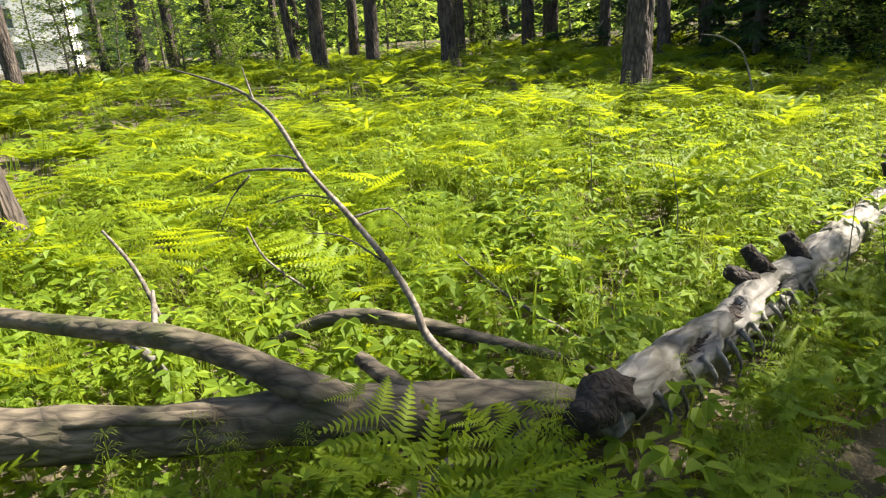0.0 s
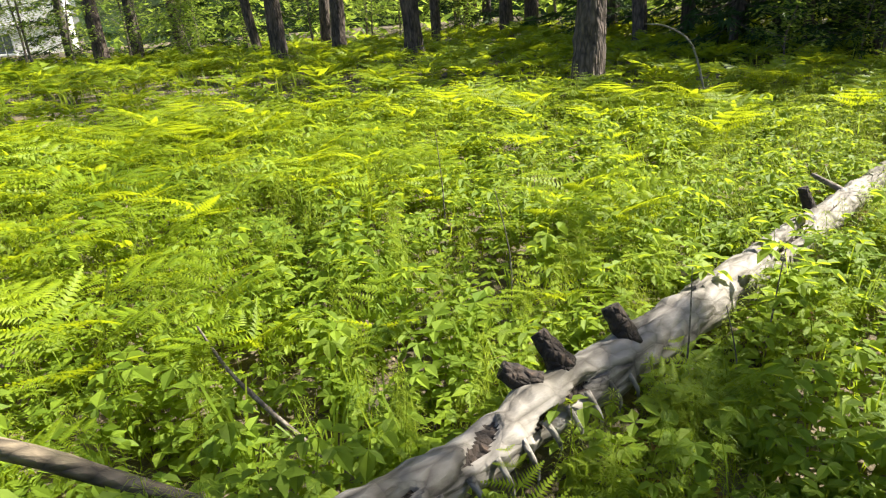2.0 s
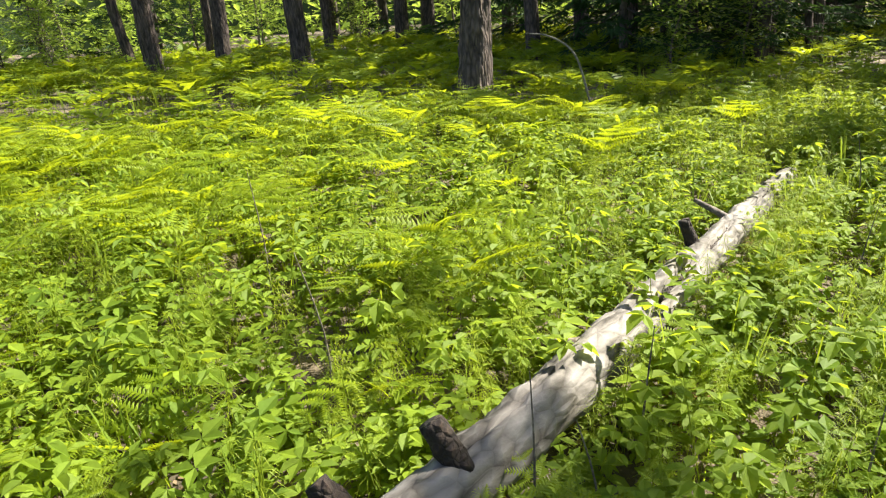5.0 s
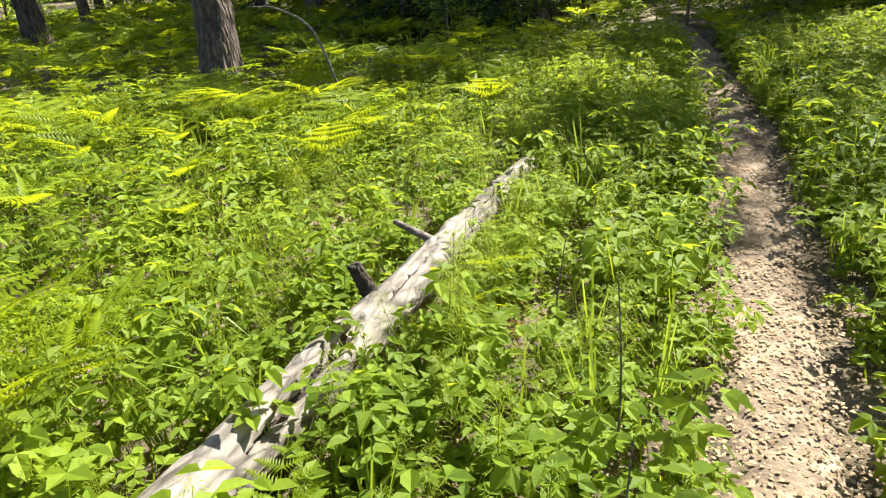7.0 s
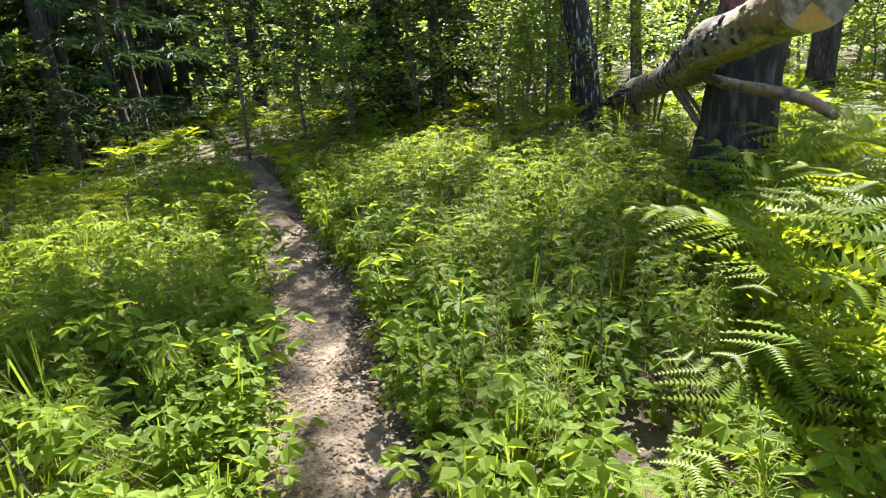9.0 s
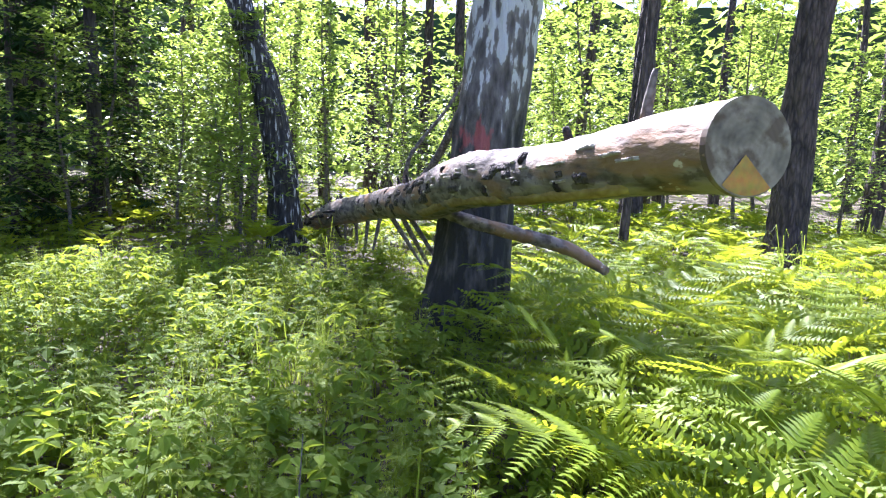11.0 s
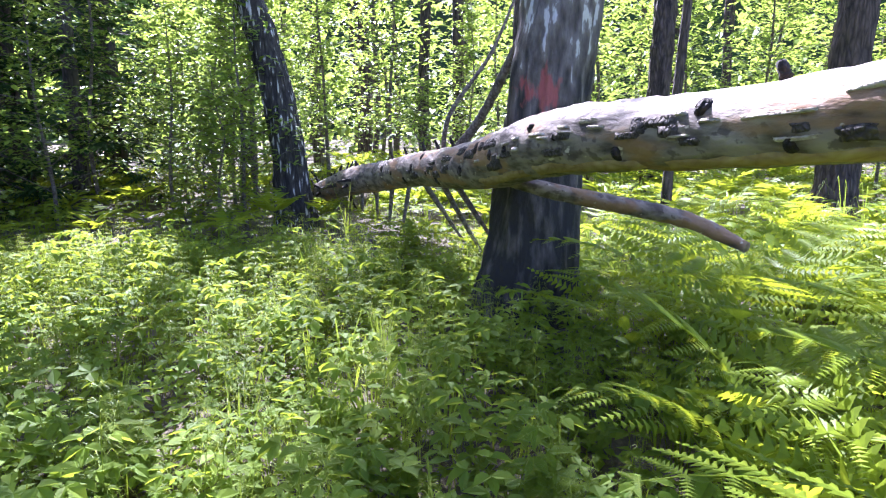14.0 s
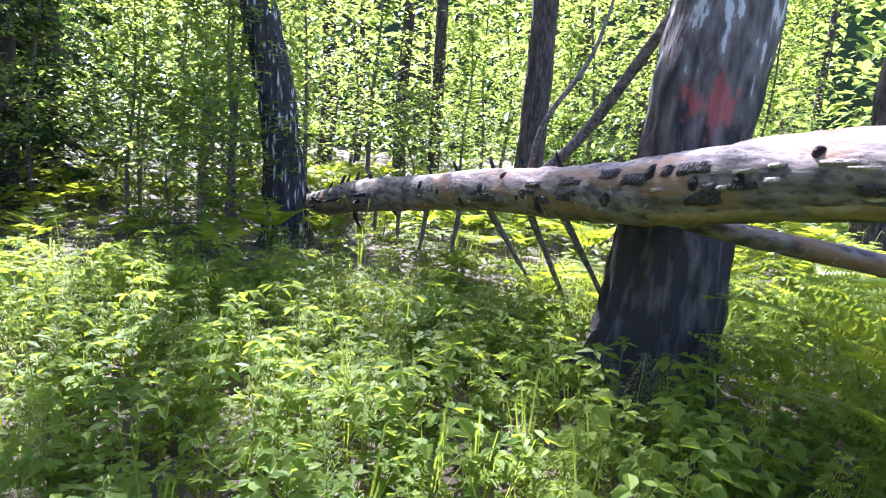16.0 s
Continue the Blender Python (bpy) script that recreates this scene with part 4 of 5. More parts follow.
def leaning_log():
    # sawn pine log that rests against the old birch
    log = thing("sawn_pine_log", "big sawn pine log with peeling bark leaning against a birch", "log")
    line0 = [(6.27, 3.31, 1.46, 0.113), (6.56, 3.42, 1.445, 0.112), (6.91, 3.55, 1.405, 0.112), (7.45, 3.75, 1.36, 0.113), (8.02, 3.96, 1.33, 0.122), (8.50, 4.14, 1.28, 0.128), (8.95, 4.30, 1.20, 0.135),
            (9.41, 4.47, 1.13, 0.13), (10.0, 4.69, 1.07, 0.118), (10.85, 5.0, 1.00, 0.115), (12.0, 5.55, 0.84, 0.11), (12.8, 6.1, 0.7, 0.10), (13.8, 7.0, 0.45, 0.08), (14.4, 7.6, 0.2, 0.06)]
    radii = (0.108, 0.108, 0.108, 0.117, 0.138, 0.148, 0.152, 0.15, 0.142, 0.142, 0.15, 0.16, 0.13)
    line = [(*p[:3], w) for p, w in zip(line0[:11] + [(12.8, 6.02, 0.72), (13.9, 6.7, 0.47)], radii)]
    pts = spline(line, 120)
    part("trunk", mesh_np("trunk", *tube(pts[:, :3], pts[:, 3], 32, 0.075, 12, True, 9), M_PINELOG, True), log)
    axis = Vector(pts[1, :3] - pts[0, :3]).normalized()
    m = Matrix.Translation(Vector(pts[0, :3]) - axis * 0.004) @ axis.to_track_quat("Z", "Y").to_matrix().to_4x4()
    ang = np.linspace(0, 2 * np.pi, 40, endpoint=False)
    ring = np.stack([0.111 * np.cos(ang), 0.111 * np.sin(ang), 0 * ang], -1)
    v = np.concatenate([ring, ring * (1, 1, 0) + (0, 0, 0.02), [(0, 0, 0)]])
    f = [(80, (i + 1) % 40, i) for i in range(40)] + [(i, (i + 1) % 40, 40 + (i + 1) % 40) for i in range(40)] + [(i, 40 + (i + 1) % 40, 40 + i) for i in range(40)]
    part("cut_end", mesh_np("cut_end", v, f, M_CUT), log, "sawn grey wooden end face", m)
    down = (m.to_3x3().inverted() @ Vector((0, 0, -1)))
    a0 = math.atan2(down.y, down.x)
    arc = [a0 + radians(d) for d in range(-34, 41, 6)]
    wv = [(0.02 * math.cos(a0 + 0.5), 0.02 * math.sin(a0 + 0.5), -0.003)] + [(0.107 * math.cos(a), 0.107 * math.sin(a), -0.003) for a in arc]
    part("resin_patch", mesh_np("resin_patch", wv, [(0, k + 1, k) for k in range(1, len(arc))], M_RESIN), log, "fresh orange wedge of sawn wood", m)
    tq = np.random.default_rng(8)
    for k in range(30):
        b = np.array((12.4 + 0.05 * k, 5.77 + 0.031 * k, 0.80 - 0.011 * k))
        d = tq.normal(0, 1, 3)
        d /= np.linalg.norm(d)
        stub("broken_root", b + d * 0.08, b + d * tq.uniform(0.2, 0.42), 0.032, 0.008, log, M_ROT, "dark broken root", tuple(tq.normal(0, 0.02, 3)))
    stub("branch_stub", (6.66, 3.46, 1.54), (6.66, 3.44, 1.68), 0.02, 0.008, log, M_TWIG, "upright broken stub")
    stub("branch_stub", (7.12, 3.63, 1.50), (7.14, 3.64, 1.54), 0.018, 0.012, log, M_ROT)
    for x in (9.9, 10.3, 10.7, 11.2, 11.6):
        q = np.array([np.interp(x, pts[:, 0], pts[:, k]) for k in range(4)])
        stub("branch_stub", q[:3] + (0, -0.02, q[3] * 0.8), q[:3] + (0.03, 0.02, q[3] + 0.07), 0.018, 0.008, log, M_ROT, "short upright stub")
    for x, dx, dy, dz in ((9.85, 0.1, -0.32, -0.6), (10.2, 0.15, -0.30, -0.66), (10.75, 0.0, -0.35, -0.62), (11.1, -0.1, 0.05, -0.45), (11.6, 0.05, 0.05, -0.5), (12.1, 0.05, 0, -0.4), (12.5, 0, 0, -0.35)):
        q = np.array([np.interp(x, pts[:, 0], pts[:, k]) for k in range(4)])
        stub("side_limb", q[:3] + (0, 0, -q[3] * 0.7), q[:3] + (dx, dy, dz), 0.024, 0.012, log, M_TWIG, "thin dead side limb")
    kq = np.random.default_rng(3)
    for x in (7.0, 7.3, 7.7, 8.1, 8.35, 8.6, 8.8, 9.05, 9.3, 9.6, 9.9, 10.1, 10.35, 10.6, 10.9, 11.2, 11.5):
        c = np.array([np.interp(x, pts[:, 0], pts[:, k]) for k in range(4)])
        a = kq.uniform(-0.7, 0.9)
        out = np.array((-0.34 * math.cos(a), 0.94 * math.cos(a), math.sin(a)))
        k0, kr = c[:3] + out * c[3] * 0.9, kq.uniform(0.016, 0.034)
        kv = spline([(*k0, kr * 1.3), (*(k0 + out * 0.014), kr * 1.1), (*(k0 + out * 0.024), kr * 0.6), (*(k0 + out * 0.012), kr * 0.25)], 7)
        part("knot", mesh_np("knot", *tube(kv[:, :3], kv[:, 3], 12, 0.3, x, True, 40), M_ROT, True), log, "dark bark-ringed branch knot")

    def patch(name, x0, x1, a0, a1, lift, mat, seed, label=""):
        """A shell on the log's skin between two stations and two angles, with ragged edges turned in."""
        pq = np.random.default_rng(seed)
        nu, nv = max(4, int((x1 - x0) / 0.035) + 2), 6
        v, f = [], []
        for iu in range(nu):
            for iv in range(nv):
                u, w = iu / (nu - 1), iv / (nv - 1)
                xx = x0 + (x1 - x0) * u + pq.uniform(-0.3, 0.3) * (x1 - x0) / nu
                aa = a0 + (a1 - a0) * w + pq.uniform(-0.3, 0.3) * (a1 - a0) / nv
                c = np.array([np.interp(xx, pts[:, 0], pts[:, k]) for k in range(4)])
                rim = iu in (0, nu - 1) or iv in (0, nv - 1)
                rr = c[3] * (0.93 if rim else 1.0 + lift * pq.uniform(0.7, 1.3))
                v.append(c[:3] + rr * np.array((-0.34 * math.cos(aa), 0.94 * math.cos(aa), math.sin(aa))))
        for iu in range(nu - 1):
            for iv in range(nv - 1):
                k = iu * nv + iv
                f += [(k, k + nv, k + nv + 1), (k, k + nv + 1, k + 1)]
        part(name, mesh_np(name, v, f, mat, True), log, label)

    for k in range(34):
        x, a = 6.75 + 4.3 * kq.uniform(0, 1) ** 1.1, kq.uniform(-0.75, 0.35)
        patch("bark_plate", x, x + kq.uniform(0.07, 0.2), a, a + kq.uniform(0.22, 0.5), 0.07, M_PLATE, k, "dark curled bark plate")
    for k in range(22):
        x, a = 6.5 + 3.0 * kq.uniform(0, 1), kq.uniform(-0.6, 0.5)
        patch("bark_flake", x, x + kq.uniform(0.06, 0.16), a, a + kq.uniform(0.08, 0.16), 0.08, M_FLAKE, 100 + k, "pale peeled bark flake")
    for x0, x1 in ((6.6, 7.5), (7.6, 8.4), (8.45, 9.1)):
        patch("bare_strip", x0, x1, -1.25, -0.72, 0.055, M_STRIP, 200 + int(x0 * 10), "strip of bare yellow wood")
    bl = spline([(9.3, 4.3, 1.06, 0.04), (8.95, 4.05, 1.02, 0.045), (8.6, 3.75, 0.99, 0.042), (8.3, 3.5, 0.96, 0.038), (8.06, 3.33, 0.885, 0.024)], 30)
    part("side_limb", mesh_np("side_limb", *tube(bl[:, :3], bl[:, 3], 12, 0.14, 13, True, 16), M_PINELOG, True), log, "long bare curved side limb")
    # dead limbs that rise behind the log beside the birch
    for line in ([(10.3, 4.72, 1.12, 0.036), (10.2, 4.48, 1.40, 0.034), (9.95, 4.2, 1.93, 0.032), (9.75, 3.98, 2.4, 0.027), (9.6, 3.9, 2.8, 0.02)], [(10.3, 4.75, 1.1, 0.02), (10.3, 4.7, 1.45, 0.018), (10.5, 4.4, 1.9, 0.014), (10.8, 4.2, 2.4, 0.008)]):
        q = spline(line, 20)
        part("dead_limb", mesh_np("dead_limb", *tube(q[:, :3], q[:, 3], 9, 0.12, 14, True, 16), M_TWIG, True), log, "dark dead limb rising beside the birch")


fallen_logs()
leaning_log()


# ---------------------------------------------------------------- the white building beyond the trees
def white_building():
    house = thing("apartment_building", "white rendered multi-storey building far behind the trees", "building", at=(-31.5, 51.0, -0.3))
    house.rotation_euler = (0, 0, radians(24))

    def box(x0, x1, y0, y1, z0, z1):
        v = [(x, y, z) for x in (x0, x1) for y in (y0, y1) for z in (z0, z1)]
        f = [(0, 1, 3), (0, 3, 2), (4, 6, 7), (4, 7, 5), (0, 4, 5), (0, 5, 1), (2, 3, 7), (2, 7, 6), (0, 2, 6), (0, 6, 4), (1, 5, 7), (1, 7, 3)]
        return np.array(v, float), np.array(f)

    # front wall stands at y = 0 with window openings 0.25 deep
    cols, rows_ = np.arange(-25, 2, 3.0), (0.9, 3.9, 6.9)
    pieces, zs = [box(-27, 3, 0.25, 10, 0.5, 10)], 0.5
    for z in rows_:
        pieces.append(box(-27, 3, 0, 0.25, zs, z))
        xs = -27.0
        for c in cols:
            pieces.append(box(xs, c - 0.6, 0, 0.25, z, z + 1.5))
            xs = c + 0.6
        pieces.append(box(xs, 3, 0, 0.25, z, z + 1.5))
        zs = z + 1.5
    pieces.append(box(-27, 3, 0, 0.25, zs, 10))
    part("wall", mesh_np("wall", *join(pieces), M_WALL), house)
    part("plinth", mesh_np("plinth", *box(-27.1, 3.1, -0.1, 10.1, -1.0, 0.5), M_PLINTH), house, "grey plinth")
    part("roof", mesh_np("roof", *box(-27.5, 3.5, -0.5, 10.5, 10, 10.3), M_ROOF), house)
    part("cornice", mesh_np("cornice", *box(-27, 3, -0.12, -0.002, 2.75, 3.0), M_WALL), house)
    pane = mesh_np("pane", *box(-0.6, 0.6, 0.14, 0.16, 0, 1.5), M_GLASS)
    frame_me = mesh_np("window_frame", *join([box(-0.6, -0.53, 0.08, 0.13, 0, 1.5), box(0.53, 0.6, 0.08, 0.13, 0, 1.5), box(-0.53, 0.53, 0.08, 0.13, 0, 0.07), box(-0.53, 0.53, 0.08, 0.13, 1.43, 1.5), box(-0.03, 0.03, 0.08, 0.13, 0.07, 1.43)]), M_FRAME)
    sill = mesh_np("sill", *box(-0.68, 0.68, -0.1, -0.004, -0.06, 0), M_FRAME)
    for z in rows_:
        for c in cols:
            w = part("window", frame_me, house, "", Matrix.Translation((c, 0, z)))
            part("pane", pane, w)
            part("sill", sill, w)


white_building()

# ---------------------------------------------------------------- undergrowth
r = np.random.default_rng(31)


def line_distance(x, y, a, b):
    a, b = np.array(a), np.array(b)
    p = np.stack([x, y], -1) - a
    d = b - a
    t = np.clip(p @ d / (d @ d), 0, 1)
    return np.linalg.norm(p - t[..., None] * d, axis=-1)


def fern_wanted(x, y):
    """How thickly ferns stand at a place, 0 to 1."""
    u = y - 0.95 * x
    field = smooth01((u - 1.5) / 0.8) * (0.16 + 0.84 * smooth01((u - 3.3) / 1.6)) * (1 - 0.75 * smooth01((x - 5.0) / 3))
    patch = smooth01((x - 5.3) / 0.6) * smooth01((3.35 + 0.33 * (x - 5.6) - y) / 0.5)
    front = 0.35 * smooth01((1.5 - y) / 0.4) * smooth01((u - 0.2) / 0.4)
    clump = 0.55 + 0.5 * np.sin(2.1 * x + 1.3 * np.sin(1.1 * y)) * np.sin(1.7 * y + 0.8 * np.sin(1.6 * x))
    return np.maximum(np.maximum(field * clump, 0.42 * patch), front)


def clear(x, y):
    """Places where nothing grows tall: the trail, the logs."""
    ok = trail_distance(x, y) > 0.24
    ok &= line_distance(x, y, (0.3, 1.5), (4.4, 5.7)) > 0.105
    ok &= line_distance(x, y, (-3.2, 1.5), (0.4, 1.72)) > 0.10
    ok &= np.hypot(x - 9.57, y - 4.11) > 0.45
    ok &= np.hypot(x - 2.88, y - 10.0) > 0.3
    return ok


def spread(n, x0, x1, y0, y1, want, seed, gap=0.0):
    q = np.random.default_rng(seed)
    x, y = q.uniform(x0, x1, n), q.uniform(y0, y1, n)
    keep = clear(x, y) & (q.uniform(0, 1, n) < want(x, y))
    x, y = x[keep], y[keep]
    return x, y, ground_z(x, y), q


# ferns that the walk passes near, each a plant with its fronds
FRONDS = [mesh_np("frond", *frond(6, 11, 0.95, 0.42, 0.33, s, d), M_FERN) for s, d in ((1, 22), (2, 8), (3, 32), (4, 15))]
MID = [frond(6, 7, 0.95, 0.42, 0.33, s, d) for s, d in ((5, 25), (6, 8))]
FAR = [frond(7, 1, 0.95, 0.42, 0.33, s, d) for s, d in ((7, 25), (8, 8))]
x, y, z, q = spread(2100, -3.5, 11.5, -0.4, 9.0, fern_wanted, 41)
near = np.minimum(np.minimum(trail_distance(x, y), np.hypot(x, y - 1.5)), np.hypot(x - 8, y - 3))
order = np.argsort(near)
chosen, rest = [], []
for i in order:
    if len(chosen) < 290 and all((x[i] - x[k]) ** 2 + (y[i] - y[k]) ** 2 > 0.24 ** 2 for k in chosen):
        chosen.append(i)
    else:
        rest.append(i)
for i in chosen:
    plant = thing("fern", "green fern plant with arching feathery fronds", "fern", "ferns", (x[i], y[i], z[i] - 0.02))
    size = q.uniform(0.6, 1.0)
    n = q.integers(3, 6)
    a0 = q.uniform(0, 6.28)
    for k in range(n):
        part("frond", FRONDS[q.integers(0, 4)], plant, "", pose(0, 0, 0, q.uniform(-14, 10), 0, math.degrees(a0) + k * 360 / n + q.uniform(-22, 22)) @ Matrix.Scale(size * q.uniform(0.8, 1.1), 4))


def fern_spots(x, y, z, q, fronds=4):
    out = []
    for a, b, c in zip(x, y, z):
        a0, s = q.uniform(0, 6.28), q.uniform(0.5, 0.95)
        for k in range(fronds):
            out.append((a, b, c - 0.02, a0 + k * 6.283 / fronds + q.uniform(-0.4, 0.4), s * q.uniform(0.8, 1.1), q.uniform(-0.2, 0.2)))
    return np.array(out)


keep = [i for i in rest if q.uniform() < 0.36]
s = fern_spots(x[keep], y[keep], z[keep], q)
half = len(s) // 2
pieces = [scatter(MID[0], s[:half]), scatter(MID[1], s[half:])]
x, y, z, q = spread(5000, -16, 22, -2, 24, lambda a, b: np.where((a > -3.5) & (a < 11.5) & (b > -0.4) & (b < 9.0), 0, 1) * (0.25 + 0.75 * fern_wanted(a, b)), 42)
s = fern_spots(x, y, z, q, 4)
half = len(s) // 2
pieces += [scatter(FAR[0], s[:half]), scatter(FAR[1], s[half:])]
tagged(part("fern_undergrowth", mesh_np("fern_undergrowth", *join(pieces), M_FERN)), "dense bed of bright green ferns covering the clearing", "ferns", kind="stuff")


def cover(name, templates, n, box, want, seed, mat, label, category, sizes=(0.7, 1.2), lean=0.2):
    x, y, z, q = spread(n, *box, want, seed)
    s = np.stack([x, y, z, q.uniform(0, 6.28, len(x)), q.uniform(*sizes, len(x)), q.uniform(-lean, lean, len(x))], -1)
    parts = [scatter(t, s[k::len(templates)]) for k, t in enumerate(templates)]
    tagged(part(name, mesh_np(name, *join(parts), mat)), label, category, kind="stuff")


def low_wanted(x, y):
    bare = np.minimum(np.hypot(x - 1.3, y - 1.85), np.hypot(x - 3.45, y - 4.25))
    return (1.0 - 0.45 * fern_wanted(x, y)) * (0.2 + 0.8 * smooth01((bare - 0.15) / 0.3))


NEARBOX, WIDEBOX = (-3.5, 11.5, -0.6, 9.5), (-14, 20, -5, 20)


def oval_leaf(length, width, fold):
    """A rounded leaflet along +y that droops at its tip."""
    e = fold * width
    v = np.array([(0, 0, 0), (-0.46 * width, 0.25 * length, e), (-0.42 * width, 0.62 * length, e * 0.7), (0, length, -0.14 * length), (0.42 * width, 0.62 * length, e * 0.7), (0.46 * width, 0.25 * length, e)])
    return v, np.array([(0, 3, 2), (0, 2, 1), (0, 4, 3), (0, 5, 4)])


def oval_leaf_herb(length, width):
    return oval_leaf(length, width, 0.15)


def elder(seed, leaf=0.065, height=0.26, stems=2):
    """Ground elder: thin stalks that each end in three stalked threes of broad toothed leaflets, held level."""
    r = np.random.default_rng(seed)
    pieces = []
    for k in range(stems):
        a = r.uniform(0, 6.28)
        h = height * r.uniform(0.65, 1.15)
        base = np.array((np.cos(a) * 0.03, np.sin(a) * 0.03, -0.02))
        top = np.array((np.cos(a) * 0.35 * h, np.sin(a) * 0.35 * h, h))
        side = np.array((-np.sin(a), np.cos(a), 0)) * 0.0018
        pieces.append(([base - side, base + side, top + side, top - side], [(0, 1, 2), (0, 2, 3)]))
        for q in range(3):
            b = a + (q - 1) * 1.75 + r.uniform(-0.2, 0.2)
            out = np.array((np.cos(b), np.sin(b), r.uniform(-0.15, 0.3)))
            node = top + out * leaf * r.uniform(0.5, 0.9)
            pieces.append(([top, node - side * 0.6, node + side * 0.6], [(0, 1, 2)]))
            for j in (-1, 0, 1):
                ln = leaf * r.uniform(0.75, 1.2)
                pieces.append(turned(oval_leaf(ln, ln * r.uniform(0.5, 0.66), r.uniform(-0.1, 0.3)), r.uniform(-0.55, 0.35), b - 1.571 + j * 1.15, node))
    return join(pieces)


cover("leafy_herbs", [herb(k, 3, 4, 0.05 + 0.006 * k, 0.20 + 0.035 * k, small_leaf) for k in range(4)] + [herb(9, 2, 3, 0.06, 0.2, oval_leaf_herb)], 4200, NEARBOX, low_wanted, 51, M_HERB, "low leafy green woodland herbs", "herbs")
cover("ground_elder", [elder(k, 0.040 + 0.007 * k, 0.16 + 0.05 * k) for k in range(4)], 10500, NEARBOX, low_wanted, 57, M_HERB, "ground elder with broad bright green leaflets in threes", "herbs", (0.7, 1.3), 0.25)
cover("path_edge_herbs", [elder(k + 8, 0.034, 0.08, 3) for k in range(3)], 9000, (1.0, 10.0, -0.2, 10.0), lambda a, b: smooth01((trail_distance(a, b) - 0.2) / 0.12) * smooth01((0.75 - trail_distance(a, b)) / 0.3), 58, M_HERB, "small low leafy herbs creeping over the path edge", "herbs", (0.6, 1.3), 0.3)
cover("herbs_beyond", [herb(k + 20, 3, 3, 0.10, 0.36, small_leaf) for k in range(2)], 3300, WIDEBOX, lambda a, b: np.where((a > -3.5) & (a < 11.5) & (b > -0.6) & (b < 9.5), 0, 1), 52, M_HERB, "leafy green woodland herbs further off", "herbs")
cover("horsetails", [horsetail(k, 0.36 + 0.05 * k) for k in range(3)], 3000, NEARBOX, lambda a, b: 0.9 * low_wanted(a, b) * smooth01((trail_distance(a, b) - 0.25) / 0.5), 53, M_HORSE, "feathery light green wood horsetails", "horsetails", (0.8, 1.25))
cover("grass", [tuft(k, 12, 0.38) for k in range(3)], 900, NEARBOX, low_wanted, 54, M_GRASS, "tufts of arching green grass", "grass", (0.6, 1.2))
cover("grass_beyond", [tuft(k + 5, 8, 0.55) for k in range(2)], 2500, WIDEBOX, lambda a, b: np.where((a > -3.5) & (a < 11.5) & (b > -0.6) & (b < 9.5), 0, 1), 55, M_GRASS, "tall green woodland grass further off", "grass", (0.7, 1.3))

# dry leaves on and beside the trail
q = np.random.default_rng(61)
k = q.integers(20, 95, 20000)
x, y = TRAIL[k, 0] + q.normal(0, 0.30, 20000), TRAIL[k, 1] + q.normal(0, 0.30, 20000)
x2, y2 = q.uniform(-3, 8, 9000), q.uniform(0.3, 7, 9000)
x, y = np.concatenate([x, x2]), np.concatenate([y, y2])
z = ground_z(x, y) + np.where(trail_distance(x, y) < 0.25, 0.034, 0.02)
s = np.stack([x, y, z, q.uniform(0, 6.28, len(x)), q.uniform(0.008, 0.030, len(x)), q.uniform(-0.35, 0.35, len(x))], -1)
tagged(part("leaf_litter", mesh_np("leaf_litter", *scatter(leaf_shape(1, 0.62, 0.08), s), M_LITTER)), "dry brown and pale leaf litter on the ground", "leaf litter", kind="stuff")

# bronze dead ferns by the bare log
q = np.random.default_rng(71)
DRY = mesh_np("frond", *frond(8, 5, 0.7, 0.4, 0.16, 9, -25), M_FERN_DRY)
for x, y in ((3.25, 4.2), (3.42, 4.32), (3.5, 4.5), (3.7, 4.6), (2.5, 3.3), (2.0, 3.45), (1.3, 2.1), (1.6, 2.4), (0.9, 1.75), (-0.7, 1.5)):
    plant = thing("dead_fern", "bronze brown dried fern beside a fallen log", "fern", "dead ferns", (x, y, float(ground_z(x, y))))
    for k in range(4):
        part("frond", DRY, plant, "", pose(0, 0, 0, q.uniform(-35, -5), 0, q.uniform(0, 360)) @ Matrix.Scale(q.uniform(0.4, 0.65), 4))
# thin dark dead stalks
for x, y, h in ((1.75, 2.75, 0.6), (1.9, 2.7, 0.5), (2.15, 3.0, 0.55), (3.4, 3.3, 0.7), (3.55, 3.9, 0.55), (3.2, 3.0, 0.5), (2.7, 2.75, 0.45), (1.2, 3.4, 0.7), (0.9, 4.2, 0.8), (6.0, 3.9, 0.7), (6.5, 4.4, 0.6), (4.4, 5.0, 0.6)):
    g0 = float(ground_z(x, y))
    pts = spline([(x, y, g0 - 0.02, 0.004), (x + 0.02, y + 0.01, g0 + 0.5 * h, 0.0035), (x + q.uniform(-0.06, 0.06), y, g0 + h, 0.0015)], 8)
    tagged(part("dead_stalk", mesh_np("dead_stalk", *tube(pts[:, :3], pts[:, 3], 5, 0.1), M_TWIG)), "thin dark dead plant stalk standing upright", "stalk", "dead stalks")

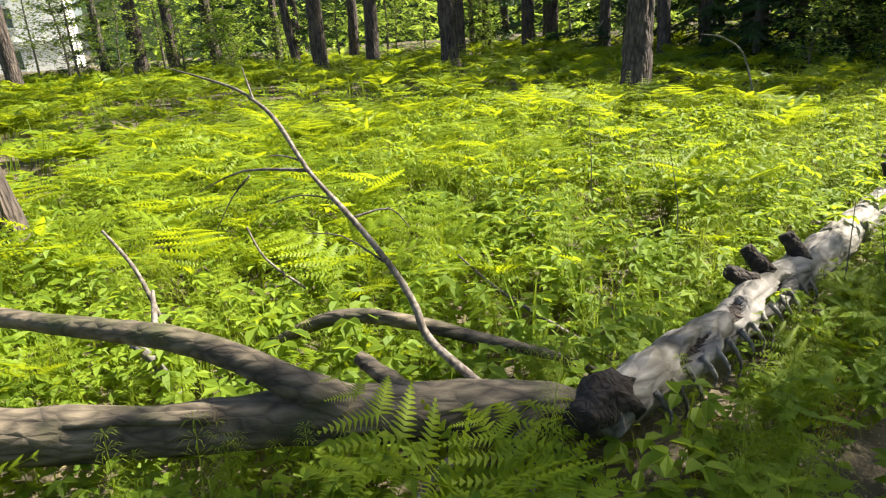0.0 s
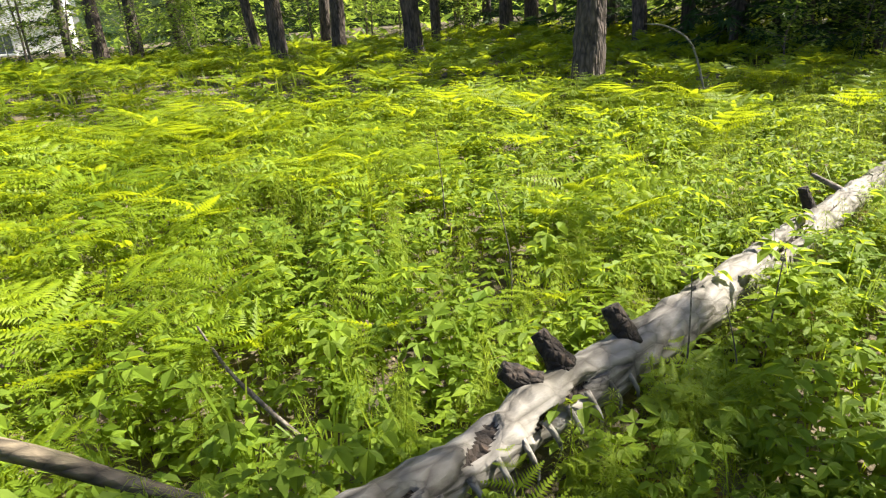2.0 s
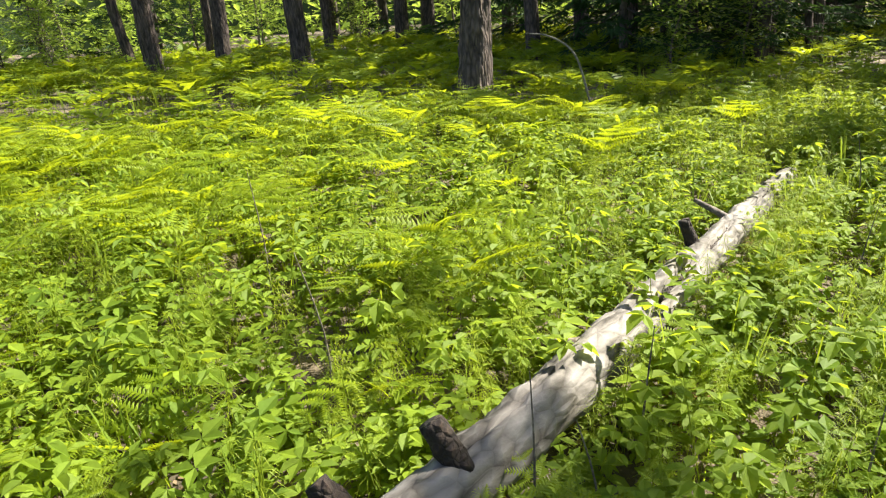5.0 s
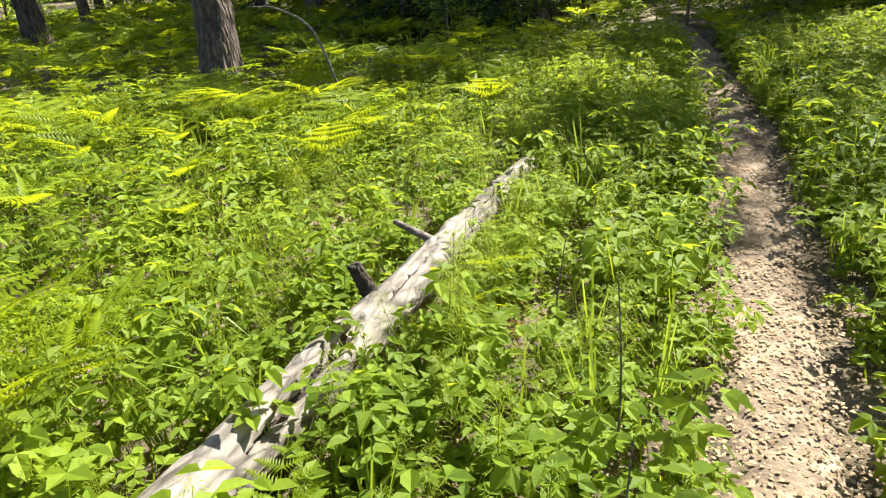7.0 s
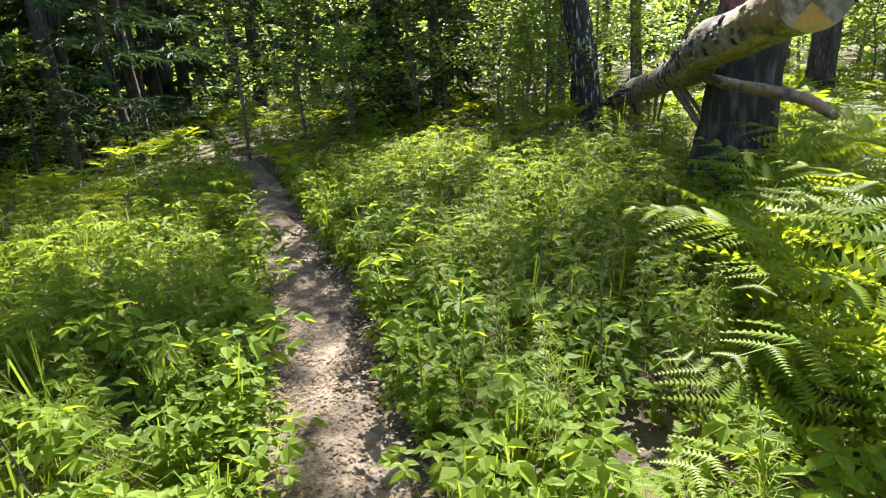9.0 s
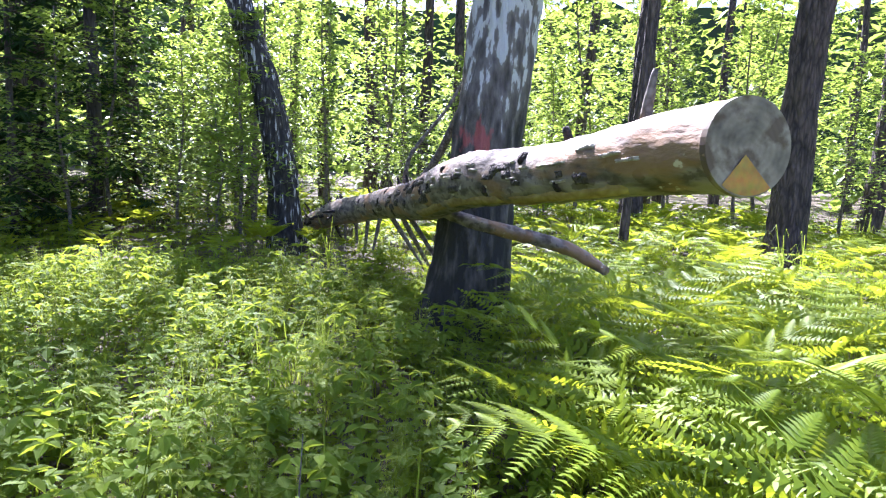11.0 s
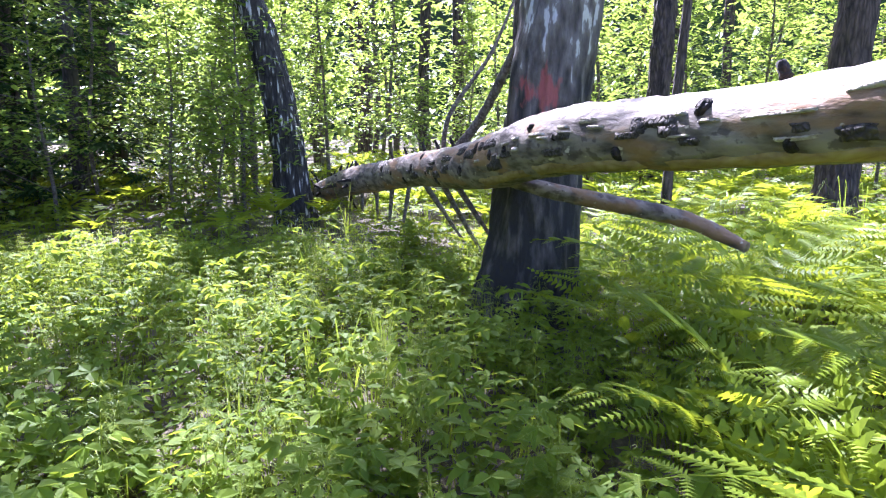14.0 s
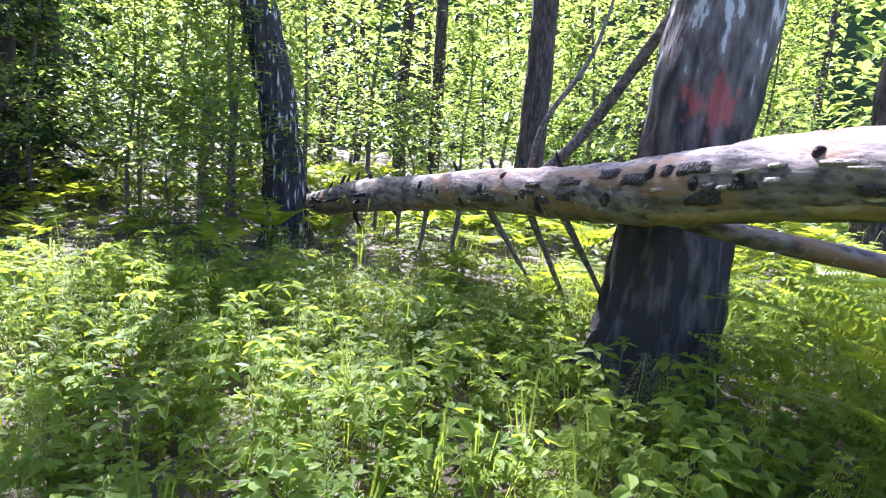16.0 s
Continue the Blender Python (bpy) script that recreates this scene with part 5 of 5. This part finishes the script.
# herbs, horsetails and small ferns leaning over the bare log and the forked log
q = np.random.default_rng(81)
n = 320
t = q.uniform(0, 1, n)
side = np.where(q.uniform(0, 1, n) < 0.68, -1, 1) * q.uniform(0.13, 0.45, n)
x, y = 0.35 + 4.1 * t - side * 0.707, 1.55 + 4.15 * t + side * 0.707
x[:80], y[:80] = q.uniform(-2.2, 0.5, 80), q.uniform(1.25, 1.56, 80)
s = np.stack([x, y, ground_z(x, y), q.uniform(0, 6.28, n), q.uniform(0.6, 1.05, n), q.uniform(-0.25, 0.25, n)], -1)
tagged(part("logside_herbs", mesh_np("logside_herbs", *join([scatter(herb(40, 3, 4, 0.055, 0.28), s[0::4]), scatter(herb(41, 3, 4, 0.06, 0.33), s[1::4])]), M_HERB)), "leafy herbs growing against the fallen log", "herbs", kind="stuff")
tagged(part("logside_horsetails", mesh_np("logside_horsetails", *join([scatter(horsetail(5, 0.42), s[2::4]), scatter(horsetail(6, 0.36), s[3::4])]), M_HORSE)), "feathery horsetails growing against the fallen log", "horsetails", kind="stuff")
for k in range(16):
    t = q.uniform(0.05, 0.95)
    x, y = 0.35 + 4.1 * t + 0.2, 1.55 + 4.15 * t - 0.2
    plant = thing("fern", "small green fern at the side of a fallen log", "fern", "ferns", (x, y, float(ground_z(x, y))))
    for i in range(3):
        part("frond", FRONDS[i], plant, "", pose(0, 0, 0, q.uniform(-10, 10), 0, q.uniform(0, 360)) @ Matrix.Scale(q.uniform(0.38, 0.55), 4))

# tall bracken by the sawn log
q = np.random.default_rng(91)
for x, y in ((6.85, 3.45), (7.65, 3.45), (5.95, 2.95), (7.2, 2.95), (6.45, 2.85), (8.2, 3.3), (5.75, 2.7), (6.9, 2.5), (7.8, 2.7), (8.6, 3.0), (6.2, 2.4), (8.9, 3.4), (7.3, 3.6), (6.5, 3.25), (9.0, 2.6), (8.2, 2.2)):
    plant = thing("fern", "tall green bracken plant with broad feathery fronds", "fern", "ferns", (x, y, float(ground_z(x, y)) - 0.02))
    a0 = q.uniform(0, 360)
    for k in range(4):
        part("frond", FRONDS[q.integers(0, 4)], plant, "", pose(0, 0, 0, q.uniform(-12, 8), 0, a0 + 90 * k + q.uniform(-20, 20)) @ Matrix.Scale(q.uniform(1.05, 1.35), 4))
